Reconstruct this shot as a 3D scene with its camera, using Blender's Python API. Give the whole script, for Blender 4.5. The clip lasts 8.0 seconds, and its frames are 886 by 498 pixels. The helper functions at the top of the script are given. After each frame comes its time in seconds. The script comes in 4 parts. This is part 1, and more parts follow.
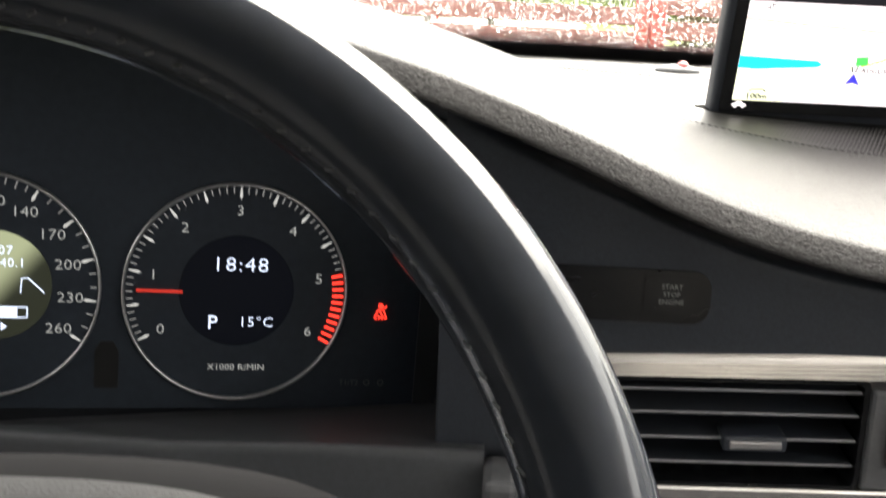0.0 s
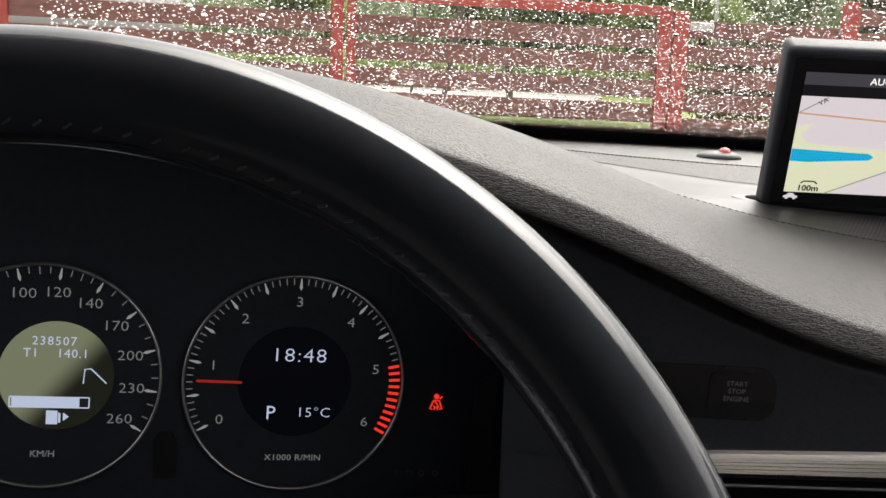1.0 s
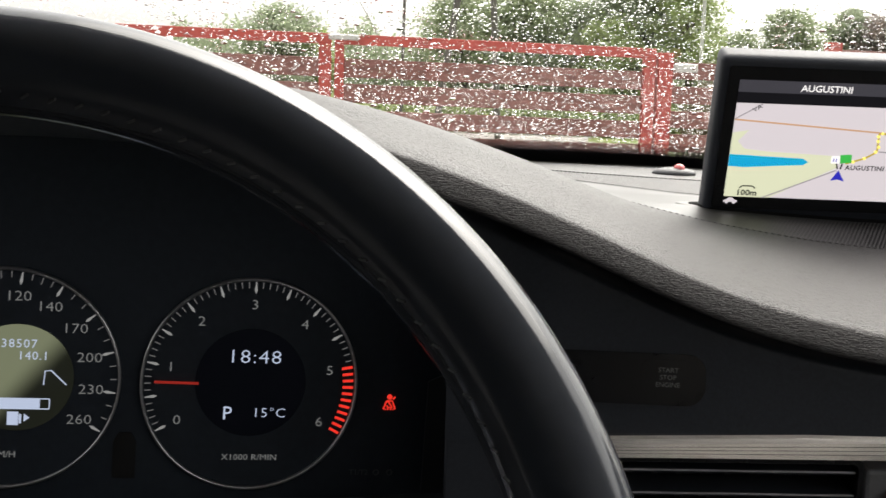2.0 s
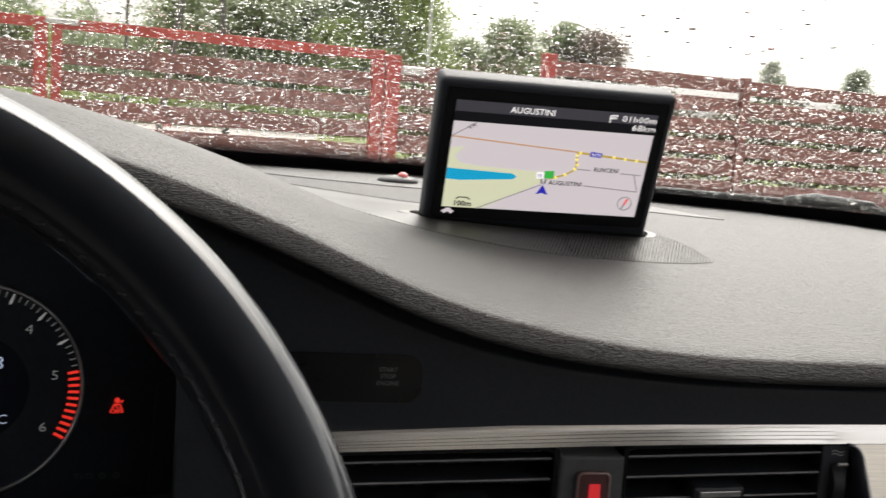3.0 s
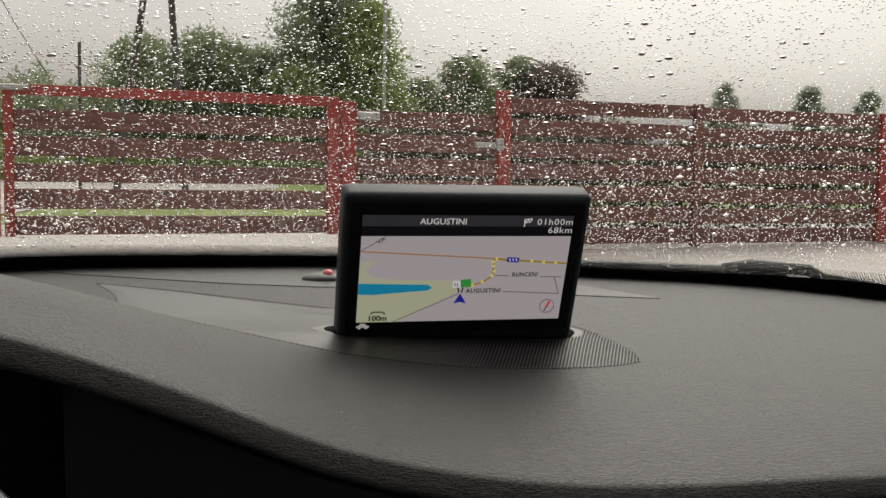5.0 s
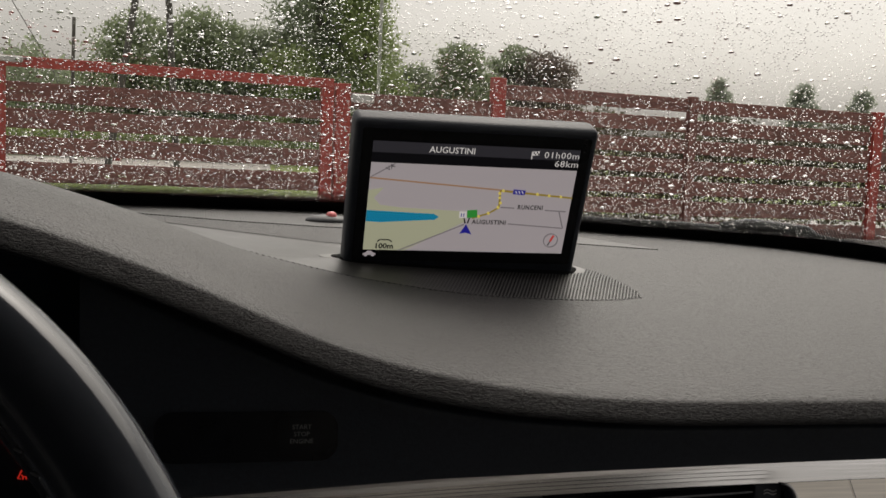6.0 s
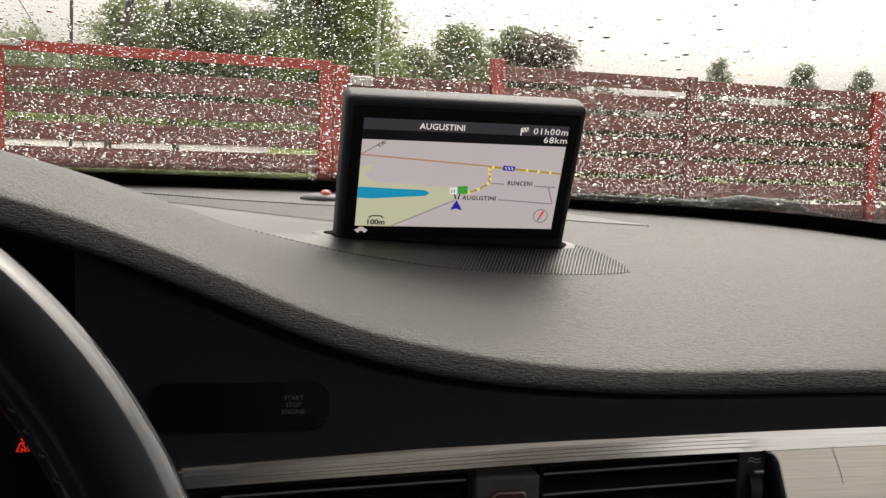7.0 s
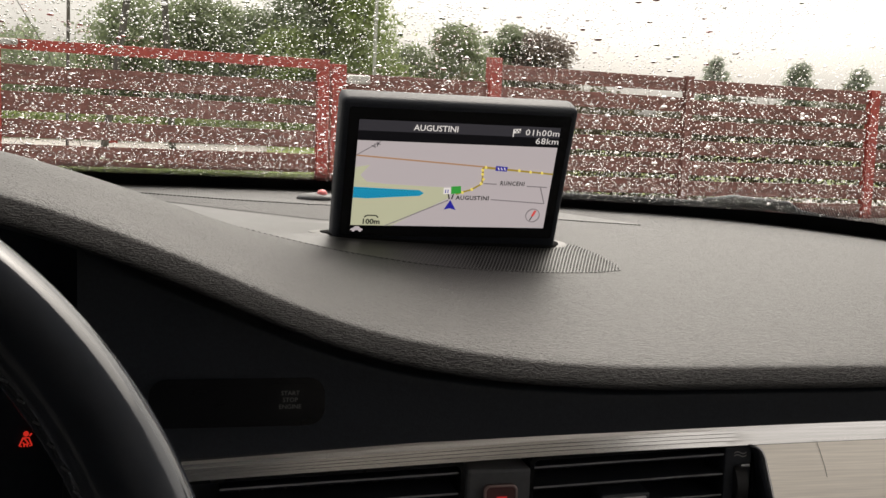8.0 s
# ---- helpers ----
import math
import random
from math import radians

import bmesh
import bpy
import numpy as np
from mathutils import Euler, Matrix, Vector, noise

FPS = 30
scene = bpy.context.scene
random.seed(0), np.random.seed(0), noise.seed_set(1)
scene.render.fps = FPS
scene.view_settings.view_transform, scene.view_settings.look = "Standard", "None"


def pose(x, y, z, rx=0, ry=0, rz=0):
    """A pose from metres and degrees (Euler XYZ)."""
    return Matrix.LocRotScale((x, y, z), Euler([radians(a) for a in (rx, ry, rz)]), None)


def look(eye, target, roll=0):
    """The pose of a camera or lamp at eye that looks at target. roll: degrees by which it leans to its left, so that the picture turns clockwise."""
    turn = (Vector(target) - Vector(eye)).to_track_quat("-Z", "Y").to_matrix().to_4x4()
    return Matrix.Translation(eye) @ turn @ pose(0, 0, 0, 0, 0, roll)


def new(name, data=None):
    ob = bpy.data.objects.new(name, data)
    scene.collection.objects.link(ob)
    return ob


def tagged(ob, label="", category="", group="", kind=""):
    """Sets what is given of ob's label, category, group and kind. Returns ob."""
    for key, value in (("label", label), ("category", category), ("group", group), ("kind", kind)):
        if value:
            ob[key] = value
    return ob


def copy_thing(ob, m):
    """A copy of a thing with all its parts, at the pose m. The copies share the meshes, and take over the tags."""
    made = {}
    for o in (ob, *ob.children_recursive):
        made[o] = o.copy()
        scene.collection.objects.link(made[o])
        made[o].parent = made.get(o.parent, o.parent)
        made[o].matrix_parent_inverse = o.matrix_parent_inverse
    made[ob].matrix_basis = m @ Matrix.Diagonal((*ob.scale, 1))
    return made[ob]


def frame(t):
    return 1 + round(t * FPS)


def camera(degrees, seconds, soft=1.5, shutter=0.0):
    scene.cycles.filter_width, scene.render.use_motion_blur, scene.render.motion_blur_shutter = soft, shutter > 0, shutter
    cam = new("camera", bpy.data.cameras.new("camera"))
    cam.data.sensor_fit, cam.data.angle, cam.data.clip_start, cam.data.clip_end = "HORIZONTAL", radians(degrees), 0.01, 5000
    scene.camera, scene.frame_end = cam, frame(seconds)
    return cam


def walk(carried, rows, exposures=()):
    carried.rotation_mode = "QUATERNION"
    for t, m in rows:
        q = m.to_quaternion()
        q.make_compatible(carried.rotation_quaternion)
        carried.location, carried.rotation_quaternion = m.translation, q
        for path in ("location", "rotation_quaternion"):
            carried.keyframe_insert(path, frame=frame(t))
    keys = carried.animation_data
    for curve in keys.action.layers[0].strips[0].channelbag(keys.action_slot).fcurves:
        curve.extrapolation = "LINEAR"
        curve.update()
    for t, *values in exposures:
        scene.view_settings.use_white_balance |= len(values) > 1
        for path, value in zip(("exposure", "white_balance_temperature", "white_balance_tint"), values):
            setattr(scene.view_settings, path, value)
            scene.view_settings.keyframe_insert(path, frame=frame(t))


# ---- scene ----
cam = camera(43.6, 8.0, shutter=0.25)
PATH = [
    (0, (-0.209, -0.695, 1.097), (-0.31, 1.244, 0.618), 2.3),
    (0.2, (-0.211, -0.693, 1.106), (-0.344, 1.262, 0.7), 1.9),
    (0.5, (-0.21, -0.701, 1.102), (-0.387, 1.268, 0.801), 1.8),
    (0.8, (-0.219, -0.697, 1.102), (-0.4, 1.274, 0.803), 2.4),
    (1, (-0.232, -0.7, 1.11), (-0.371, 1.262, 0.752), 2.2),
    (1.2, (-0.213, -0.71, 1.095), (-0.4, 1.252, 0.754), 1.5),
    (2.3, (-0.203, -0.733, 1.091), (-0.229, 1.248, 0.817), 1.8),
    (2.5, (-0.201, -0.743, 1.093), (-0.117, 1.237, 0.82), 2.3),
    (2.7, (-0.203, -0.751, 1.0955), (-0.009, 1.2203, 0.8265), 3.0),
    (3, (-0.207, -0.756, 1.101), (0.153, 1.194, 0.84), 4.1),
    (3.2, (-0.2015, -0.7555, 1.1055), (0.241, 1.178, 0.844), 4.5),
    (3.5, (-0.184, -0.749, 1.12), (0.335, 1.16, 0.831), 4.4),
    (3.7, (-0.169, -0.742, 1.128), (0.353, 1.157, 0.774), 3.6),
    (4, (-0.149, -0.738, 1.139), (0.302, 1.187, 0.837), 1.9),
    (4.2, (-0.14, -0.735, 1.133), (0.262, 1.212, 0.924), 1.2),
    (4.5, (-0.131, -0.737, 1.133), (0.217, 1.227, 0.989), -0.5),
    (4.7, (-0.152, -0.725, 1.152), (0.237, 1.228, 0.967), -0.3),
    (5.8, (-0.179, -0.742, 1.122), (0.246, 1.202, 0.925), 2.3),
    (6, (-0.181, -0.74, 1.112), (0.254, 1.201, 0.9), 2.5),
    (6.5, (-0.179, -0.743, 1.108), (0.257, 1.194, 0.867), 2.4),
    (7, (-0.177, -0.752, 1.109), (0.258, 1.185, 0.865), 2.2),
    (7.5, (-0.184, -0.762, 1.118), (0.268, 1.168, 0.853), 2.7),
    (8, (-0.178, -0.767, 1.111), (0.262, 1.169, 0.865), 2.2),
]
EXPOSURES = [
    (0.0, 3.5, 7150, 10), (0.2, 2.92, 7100, 10), (0.5, 2.64, 7000, 11), (1.0, 2.0, 6950, 12), (2.5, 2.1, 6900, 11), (3.0, 1.85, 6950, 12), (3.5, 1.4, 6950, 12), (4.0, 1.74, 6950, 12),
    (4.5, 0.9, 7050, 12), (5.8, 0.58, 7150, 13), (6.0, 0.6, 7150, 13), (6.5, 1.62, 7250, 13), (7.0, 1.38, 7250, 13), (7.5, 1.38, 7250, 13), (8.0, 1.31, 7250, 13),
]
walk(cam, [(t, look(eye, target, roll)) for t, eye, target, roll in PATH], EXPOSURES)

# ---------- light ----------
world = bpy.data.worlds.new("overcast_sky")
scene.world = world
world.use_nodes = True
wn, wl = world.node_tree.nodes, world.node_tree.links
sky = wn.new("ShaderNodeTexSky")
sky.sky_type, sky.sun_disc = "NISHITA", False
sky.sun_elevation, sky.sun_rotation = radians(54), radians(28)
sky.dust_density, sky.air_density = 4.0, 1.0
hsv = wn.new("ShaderNodeHueSaturation")
hsv.inputs["Saturation"].default_value = 0.12
wl.new(sky.outputs[0], hsv.inputs["Color"])
# soft uneven cloud cover over the whole sky
sky_at = wn.new("ShaderNodeTexCoord")
cloud = wn.new("ShaderNodeTexNoise")
cloud.inputs["Scale"].default_value, cloud.inputs["Detail"].default_value = 3.5, 4
cover = wn.new("ShaderNodeMapRange")
cover.inputs["From Min"].default_value, cover.inputs["From Max"].default_value = 0.3, 0.7
cover.inputs["To Min"].default_value, cover.inputs["To Max"].default_value = 0.84, 1.06
shade = wn.new("ShaderNodeVectorMath")
shade.operation = "SCALE"
wl.new(sky_at.outputs["Generated"], cloud.inputs["Vector"])
wl.new(cloud.outputs["Fac"], cover.inputs["Value"])
wl.new(hsv.outputs[0], shade.inputs[0])
# an overcast sky is brightest overhead and duller towards the horizon
sky_way = wn.new("ShaderNodeSeparateXYZ")
wl.new(sky_at.outputs["Generated"], sky_way.inputs[0])
rise = wn.new("ShaderNodeMapRange")
rise.inputs["From Min"].default_value, rise.inputs["From Max"].default_value = 0.0, 1.0
rise.inputs["To Min"].default_value, rise.inputs["To Max"].default_value = 0.7, 1.42
wl.new(sky_way.outputs["Z"], rise.inputs["Value"])
both = wn.new("ShaderNodeMath")
both.operation = "MULTIPLY"
wl.new(cover.outputs[0], both.inputs[0])
wl.new(rise.outputs[0], both.inputs[1])
wl.new(both.outputs[0], shade.inputs["Scale"])
wl.new(shade.outputs[0], wn["Background"].inputs["Color"])
wn["Background"].inputs["Strength"].default_value = 0.115

sun_data = bpy.data.lights.new("sun", "SUN")
sun_data.energy, sun_data.angle, sun_data.color = 0.4, radians(60), (1.0, 0.97, 0.92)
sun = new("sun", sun_data)
sun.matrix_world = look((3.4, 6.4, 10), (0, 0, 0))


# ---------- materials ----------
def mat(name, base, rough=0.6, metal=0.0, vary=0.12, scale=40.0, bump=0.0, bump_scale=300.0, spec=0.5,
        stretch=(1, 1, 1), stain=None, stain_scale=3.0, coords="Object"):
    """Painted, moulded or natural surface: base colour varied at two scales, with fine relief."""
    m = bpy.data.materials.new(name)
    m.use_nodes = True
    n, l = m.node_tree.nodes, m.node_tree.links
    b = n["Principled BSDF"]
    b.inputs["Roughness"].default_value, b.inputs["Metallic"].default_value = rough, metal
    b.inputs["Specular IOR Level"].default_value = spec
    tc = n.new("ShaderNodeTexCoord")
    mp = n.new("ShaderNodeMapping")
    mp.inputs["Scale"].default_value = stretch
    l.new(tc.outputs[coords], mp.inputs["Vector"])
    fine = n.new("ShaderNodeTexNoise")
    fine.inputs["Scale"].default_value, fine.inputs["Detail"].default_value = scale, 4
    wide = n.new("ShaderNodeTexNoise")
    wide.inputs["Scale"].default_value, wide.inputs["Detail"].default_value = stain_scale, 3
    l.new(mp.outputs[0], fine.inputs["Vector"])
    l.new(tc.outputs[coords], wide.inputs["Vector"])
    ramp = n.new("ShaderNodeMapRange")
    ramp.inputs["To Min"].default_value, ramp.inputs["To Max"].default_value = 1 - vary, 1 + vary
    ramp.inputs["From Min"].default_value, ramp.inputs["From Max"].default_value = 0.3, 0.7
    l.new(fine.outputs["Fac"], ramp.inputs["Value"])
    mix = n.new("ShaderNodeMix")
    mix.data_type = "RGBA"
    mix.inputs["A"].default_value = (*base, 1)
    mix.inputs["B"].default_value = (*(stain or [c * 0.8 for c in base]), 1)
    wr = n.new("ShaderNodeMapRange")
    wr.inputs["From Min"].default_value, wr.inputs["From Max"].default_value = 0.45, 0.75
    l.new(wide.outputs["Fac"], wr.inputs["Value"])
    l.new(wr.outputs[0], mix.inputs["Factor"])
    mul = n.new("ShaderNodeVectorMath")
    mul.operation = "SCALE"
    l.new(mix.outputs["Result"], mul.inputs[0])
    l.new(ramp.outputs[0], mul.inputs["Scale"])
    l.new(mul.outputs[0], b.inputs["Base Color"])
    if bump:
        grain = n.new("ShaderNodeTexNoise")
        grain.inputs["Scale"].default_value, grain.inputs["Detail"].default_value = bump_scale, 3
        l.new(mp.outputs[0], grain.inputs["Vector"])
        bp = n.new("ShaderNodeBump")
        bp.inputs["Strength"].default_value, bp.inputs["Distance"].default_value = bump, 0.001
        l.new(grain.outputs["Fac"], bp.inputs["Height"])
        l.new(bp.outputs[0], b.inputs["Normal"])
    return m


def glow(name, color, strength, rough=0.45):
    """Lit display or lamp face."""
    m = bpy.data.materials.new(name)
    m.use_nodes = True
    b = m.node_tree.nodes["Principled BSDF"]
    b.inputs["Base Color"].default_value = (*[c * 0.2 for c in color], 1)
    b.inputs["Roughness"].default_value = rough
    b.inputs["Specular IOR Level"].default_value = 0.2
    b.inputs["Emission Color"].default_value = (*color, 1)
    b.inputs["Emission Strength"].default_value = strength
    return m


def leather(name, base, rough, cell, depth, stretch=(1, 1, 1), spec=0.5):
    """Grained skin: fine wavering creases, longer across than along."""
    m = mat(name, base, rough, vary=0.08, scale=90, spec=spec)
    n, l = m.node_tree.nodes, m.node_tree.links
    tc = n.new("ShaderNodeTexCoord")
    mp = n.new("ShaderNodeMapping")
    mp.inputs["Scale"].default_value = stretch
    l.new(tc.outputs["Object"], mp.inputs["Vector"])
    crease = n.new("ShaderNodeTexNoise")
    crease.inputs["Scale"].default_value, crease.inputs["Detail"].default_value = cell, 1.5
    crease.inputs["Distortion"].default_value = 0.9
    l.new(mp.outputs[0], crease.inputs["Vector"])
    mr = n.new("ShaderNodeMapRange")
    mr.inputs["From Min"].default_value, mr.inputs["From Max"].default_value = 0.4, 0.6
    l.new(crease.outputs["Fac"], mr.inputs["Value"])
    bp = n.new("ShaderNodeBump")
    bp.inputs["Strength"].default_value, bp.inputs["Distance"].default_value = depth, 0.0007
    l.new(mr.outputs[0], bp.inputs["Height"])
    l.new(bp.outputs[0], n["Principled BSDF"].inputs["Normal"])
    return m


# one skin in two tones: top darkened, lip lifted to even out their light
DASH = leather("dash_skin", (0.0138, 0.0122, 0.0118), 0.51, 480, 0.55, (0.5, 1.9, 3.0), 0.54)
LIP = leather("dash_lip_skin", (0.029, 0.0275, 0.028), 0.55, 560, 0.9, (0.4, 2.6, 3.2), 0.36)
PANEL = mat("black_panel", (0.023, 0.028, 0.037), 0.55, spec=0.5, vary=0.15, scale=500, bump=0.15, bump_scale=900)
SHELL = mat("dark_plastic", (0.027, 0.032, 0.042), 0.42, vary=0.1, scale=300)
MID_PL = mat("mid_grey_plastic", (0.085, 0.086, 0.09), 0.5, vary=0.08, scale=300, bump=0.1, bump_scale=900)
NAV_PL = mat("display_plastic", (0.018, 0.0215, 0.03), 0.52, vary=0.1, scale=300, spec=0.4)
# pale colour for the highlights along the vent slats
SLAT_GLINT = mat("slat_highlight_pale", (0.34, 0.34, 0.35), 0.35, vary=0.08, scale=300)
GREY_PL = mat("grey_plastic", (0.095, 0.097, 0.102), 0.5, vary=0.1, scale=300, bump=0.1, bump_scale=900)
GLOSS = mat("gloss_black", (0.009, 0.0095, 0.011), 0.2, vary=0.05, spec=0.35)
RUBBER = mat("black_rubber", (0.02, 0.02, 0.02), 0.6, vary=0.15, scale=200)
STRIP = mat("brushed_steel_strip", (0.9, 0.885, 0.86), 0.22, 1.0, vary=0.1, scale=900, stretch=(0.02, 1, 1), bump=0.04, bump_scale=1500)
ALU = mat("brushed_aluminium", (0.97, 0.9, 0.8), 0.34, 0.85, vary=0.11, scale=900, stretch=(0.02, 1, 1), bump=0.05, bump_scale=1500)
CHROME = mat("satin_chrome", (0.6, 0.6, 0.61), 0.3, 1.0, vary=0.03)
WHEEL = leather("wheel_leather", (0.025, 0.029, 0.036), 0.105, 450, 0.008, spec=0.49)
THREAD = mat("stitch_thread", (0.06, 0.062, 0.066), 0.8, vary=0.1)
DIAL = mat("dial_black", (0.027, 0.0355, 0.048), 0.6, spec=0.25, vary=0.1, scale=200)
CARPET = mat("dark_carpet", (0.02, 0.02, 0.022), 0.95, vary=0.25, scale=200, bump=0.3)
# tones of the unseen cabin shell, picked for bounce light and reflections
HEAD = mat("headliner", (0.72, 0.725, 0.73), 0.9, vary=0.06, scale=300, bump=0.2)
REAR_PALE = mat("unseen_rear_pale", (0.42, 0.4, 0.37), 0.8, vary=0.08, scale=60)
TRIMCAB = mat("cabin_trim", (0.25, 0.25, 0.25), 0.8, vary=0.1, scale=100)
FRIT = mat("black_frit", (0.02, 0.02, 0.022), 0.4, vary=0.1)
RED_FRAME = mat("red_painted_steel", (0.37, 0.05, 0.036), 0.5, vary=0.15, scale=6, stain=(0.29, 0.046, 0.034), bump=0.2, bump_scale=60)
BOARD = mat("brown_stained_board", (0.2, 0.086, 0.072), 0.7, vary=0.3, scale=18, stretch=(0.15, 1, 1), stain=(0.16, 0.064, 0.053), stain_scale=1.2, bump=0.3, bump_scale=50)
GALV = mat("galvanised_steel", (0.5, 0.5, 0.48), 0.45, 0.6, vary=0.15, scale=20)
GROUND = mat("grass_ground", (0.14, 0.19, 0.04), 0.95, vary=0.4, scale=3, stain=(0.2, 0.23, 0.06), stain_scale=0.2, bump=0.5, bump_scale=30)
ROADM = mat("wet_concrete", (0.4, 0.37, 0.34), 0.6, vary=0.12, scale=4, stain=(0.32, 0.3, 0.28), stain_scale=0.6)
BARK = mat("bark", (0.09, 0.07, 0.05), 0.9, vary=0.3, scale=8)
POLE = mat("weathered_pole", (0.1, 0.09, 0.085), 0.8, vary=0.2, scale=10, stretch=(1, 1, 0.1))


def leaf_mat(name, a, b):
    m = bpy.data.materials.new(name)
    m.use_nodes = True
    n, l = m.node_tree.nodes, m.node_tree.links
    bs = n["Principled BSDF"]
    geo = n.new("ShaderNodeNewGeometry")
    mix = n.new("ShaderNodeMix")
    mix.data_type = "RGBA"
    mix.inputs["A"].default_value, mix.inputs["B"].default_value = (*a, 1), (*b, 1)
    l.new(geo.outputs["Random Per Island"], mix.inputs["Factor"])
    l.new(mix.outputs["Result"], bs.inputs["Base Color"])
    bs.inputs["Roughness"].default_value = 0.6
    tr = n.new("ShaderNodeBsdfTranslucent")
    l.new(mix.outputs["Result"], tr.inputs["Color"])
    ms = n.new("ShaderNodeMixShader")
    ms.inputs["Fac"].default_value = 0.58
    l.new(bs.outputs[0], ms.inputs[1])
    l.new(tr.outputs[0], ms.inputs[2])
    l.new(ms.outputs[0], n["Material Output"].inputs["Surface"])
    return m


# tree greens are raised and greyed a little: some haze is in their colour
LEAF_DARK = leaf_mat("dark_leaves", (0.26, 0.31, 0.18), (0.39, 0.45, 0.27))
LEAF_LIGHT = leaf_mat("light_leaves", (0.3, 0.37, 0.14), (0.44, 0.52, 0.23))
LEAF_GREY = leaf_mat("grey_green_leaves", (0.29, 0.335, 0.22), (0.44, 0.5, 0.34))
# haze over the far trees is painted into this pale leaf colour
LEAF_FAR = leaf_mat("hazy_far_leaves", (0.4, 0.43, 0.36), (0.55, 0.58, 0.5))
LEAF_HEDGE = leaf_mat("brown_hedge_leaves", (0.075, 0.065, 0.035), (0.17, 0.15, 0.085))
LEAF_BROWN = leaf_mat("copper_leaves", (0.16, 0.125, 0.105), (0.28, 0.22, 0.185))


def pane_mat(name):
    """Thin clear glass: straight through, with a faint mirror at the surface."""
    m = bpy.data.materials.new(name)
    m.use_nodes = True
    n, l = m.node_tree.nodes, m.node_tree.links
    n.remove(n["Principled BSDF"])
    tr, gl, fr, ms = (n.new("ShaderNode" + k) for k in ("BsdfTransparent", "BsdfGlossy", "Fresnel", "MixShader"))
    tr.inputs["Color"].default_value = (0.93, 0.95, 0.94, 1)
    gl.inputs["Roughness"].default_value = 0.02
    fr.inputs["IOR"].default_value = 1.38
    l.new(fr.outputs[0], ms.inputs["Fac"])
    l.new(tr.outputs[0], ms.inputs[1])
    l.new(gl.outputs[0], ms.inputs[2])
    l.new(ms.outputs[0], n["Material Output"].inputs["Surface"])
    return m


GLASS = pane_mat("windscreen_glass")
WATER = bpy.data.materials.new("rain_water")
WATER.use_nodes = True
wb = WATER.node_tree.nodes["Principled BSDF"]
wb.inputs["Base Color"].default_value = (1, 1, 1, 1)
wb.inputs["Roughness"].default_value, wb.inputs["IOR"].default_value = 0.0, 1.33
wb.inputs["Transmission Weight"].default_value = 1.0


# ---------- building helpers ----------
def thing(name, at, label, category, group="", kind="", turn=0.0):
    e = new(name)
    e.empty_display_size = 0.05
    e.matrix_world = pose(*at, 0, 0, turn)
    return tagged(e, label, category, group, kind)


def mesh_of(bm, material, smooth=False):
    me = bpy.data.meshes.new("m")
    bmesh.ops.recalc_face_normals(bm, faces=bm.faces)
    bm.to_mesh(me)
    bm.free()
    if smooth:
        for p in me.polygons:
            p.use_smooth = True
    me.materials.append(material)
    return me


def part(name, bm, material, parent=None, label="", smooth=False, world_space=True):
    """One mesh under a thing or part; its vertices are given in world metres."""
    me = bm if isinstance(bm, bpy.types.Mesh) else mesh_of(bm, material, smooth)
    if not me.materials:
        me.materials.append(material)
    ob = new(name, me)
    me.name = name
    if parent:
        ob.parent = parent
        if world_space:
            chain, p = Matrix(), parent
            while p:
                chain = p.matrix_parent_inverse @ p.matrix_basis @ chain if not p.parent else p.matrix_basis @ chain
                p = p.parent
            ob.matrix_basis = chain.inverted()
    if label:
        ob["label"] = label
    return ob


def smooth_by_angle(ob, degrees=40):
    """Smooth shading with creases kept where faces meet sharply."""
    me = ob.data
    lim = math.cos(radians(degrees))
    bm = bmesh.new()
    bm.from_mesh(me)
    for f in bm.faces:
        f.smooth = True
    for e in bm.edges:
        if len(e.link_faces) == 2 and e.link_faces[0].normal.dot(e.link_faces[1].normal) < lim:
            e.smooth = False
    bm.to_mesh(me)
    bm.free()
    return ob


def box(bm, x0, x1, y0, y1, z0, z1, bevel=0.0, seg=2, m=None):
    r = bmesh.ops.create_cube(bm, size=1.0)
    vs = r["verts"]
    for v in vs:
        v.co = Vector(((x0 + x1) / 2 + v.co.x * (x1 - x0), (y0 + y1) / 2 + v.co.y * (y1 - y0), (z0 + z1) / 2 + v.co.z * (z1 - z0)))
    if bevel:
        es = list({e for v in vs for e in v.link_edges})
        out = bmesh.ops.bevel(bm, geom=es, offset=bevel, segments=seg, affect="EDGES", profile=0.5)
        vs = list({v for f in out["faces"] for v in f.verts} | {v for v in vs if v.is_valid})
    if m is not None:
        bmesh.ops.transform(bm, matrix=m, verts=[v for v in vs if v.is_valid])
    return bm


def boxed(*a, **k):
    return box(bmesh.new(), *a, **k)


def patch(nu, nv, f, close_u=False, close_v=False, bm=None):
    """A grid of nu by nv points, f(i/(nu-1), j/(nv-1)) -> place."""
    bm = bm or bmesh.new()
    g = [[bm.verts.new(f(i / (nu - (0 if close_u else 1)), j / (nv - (0 if close_v else 1)))) for j in range(nv)] for i in range(nu)]
    for i in range(nu if close_u else nu - 1):
        for j in range(nv if close_v else nv - 1):
            a, b = (i + 1) % nu, (j + 1) % nv
            bm.faces.new((g[i][j], g[a][j], g[a][b], g[i][b]))
    return bm


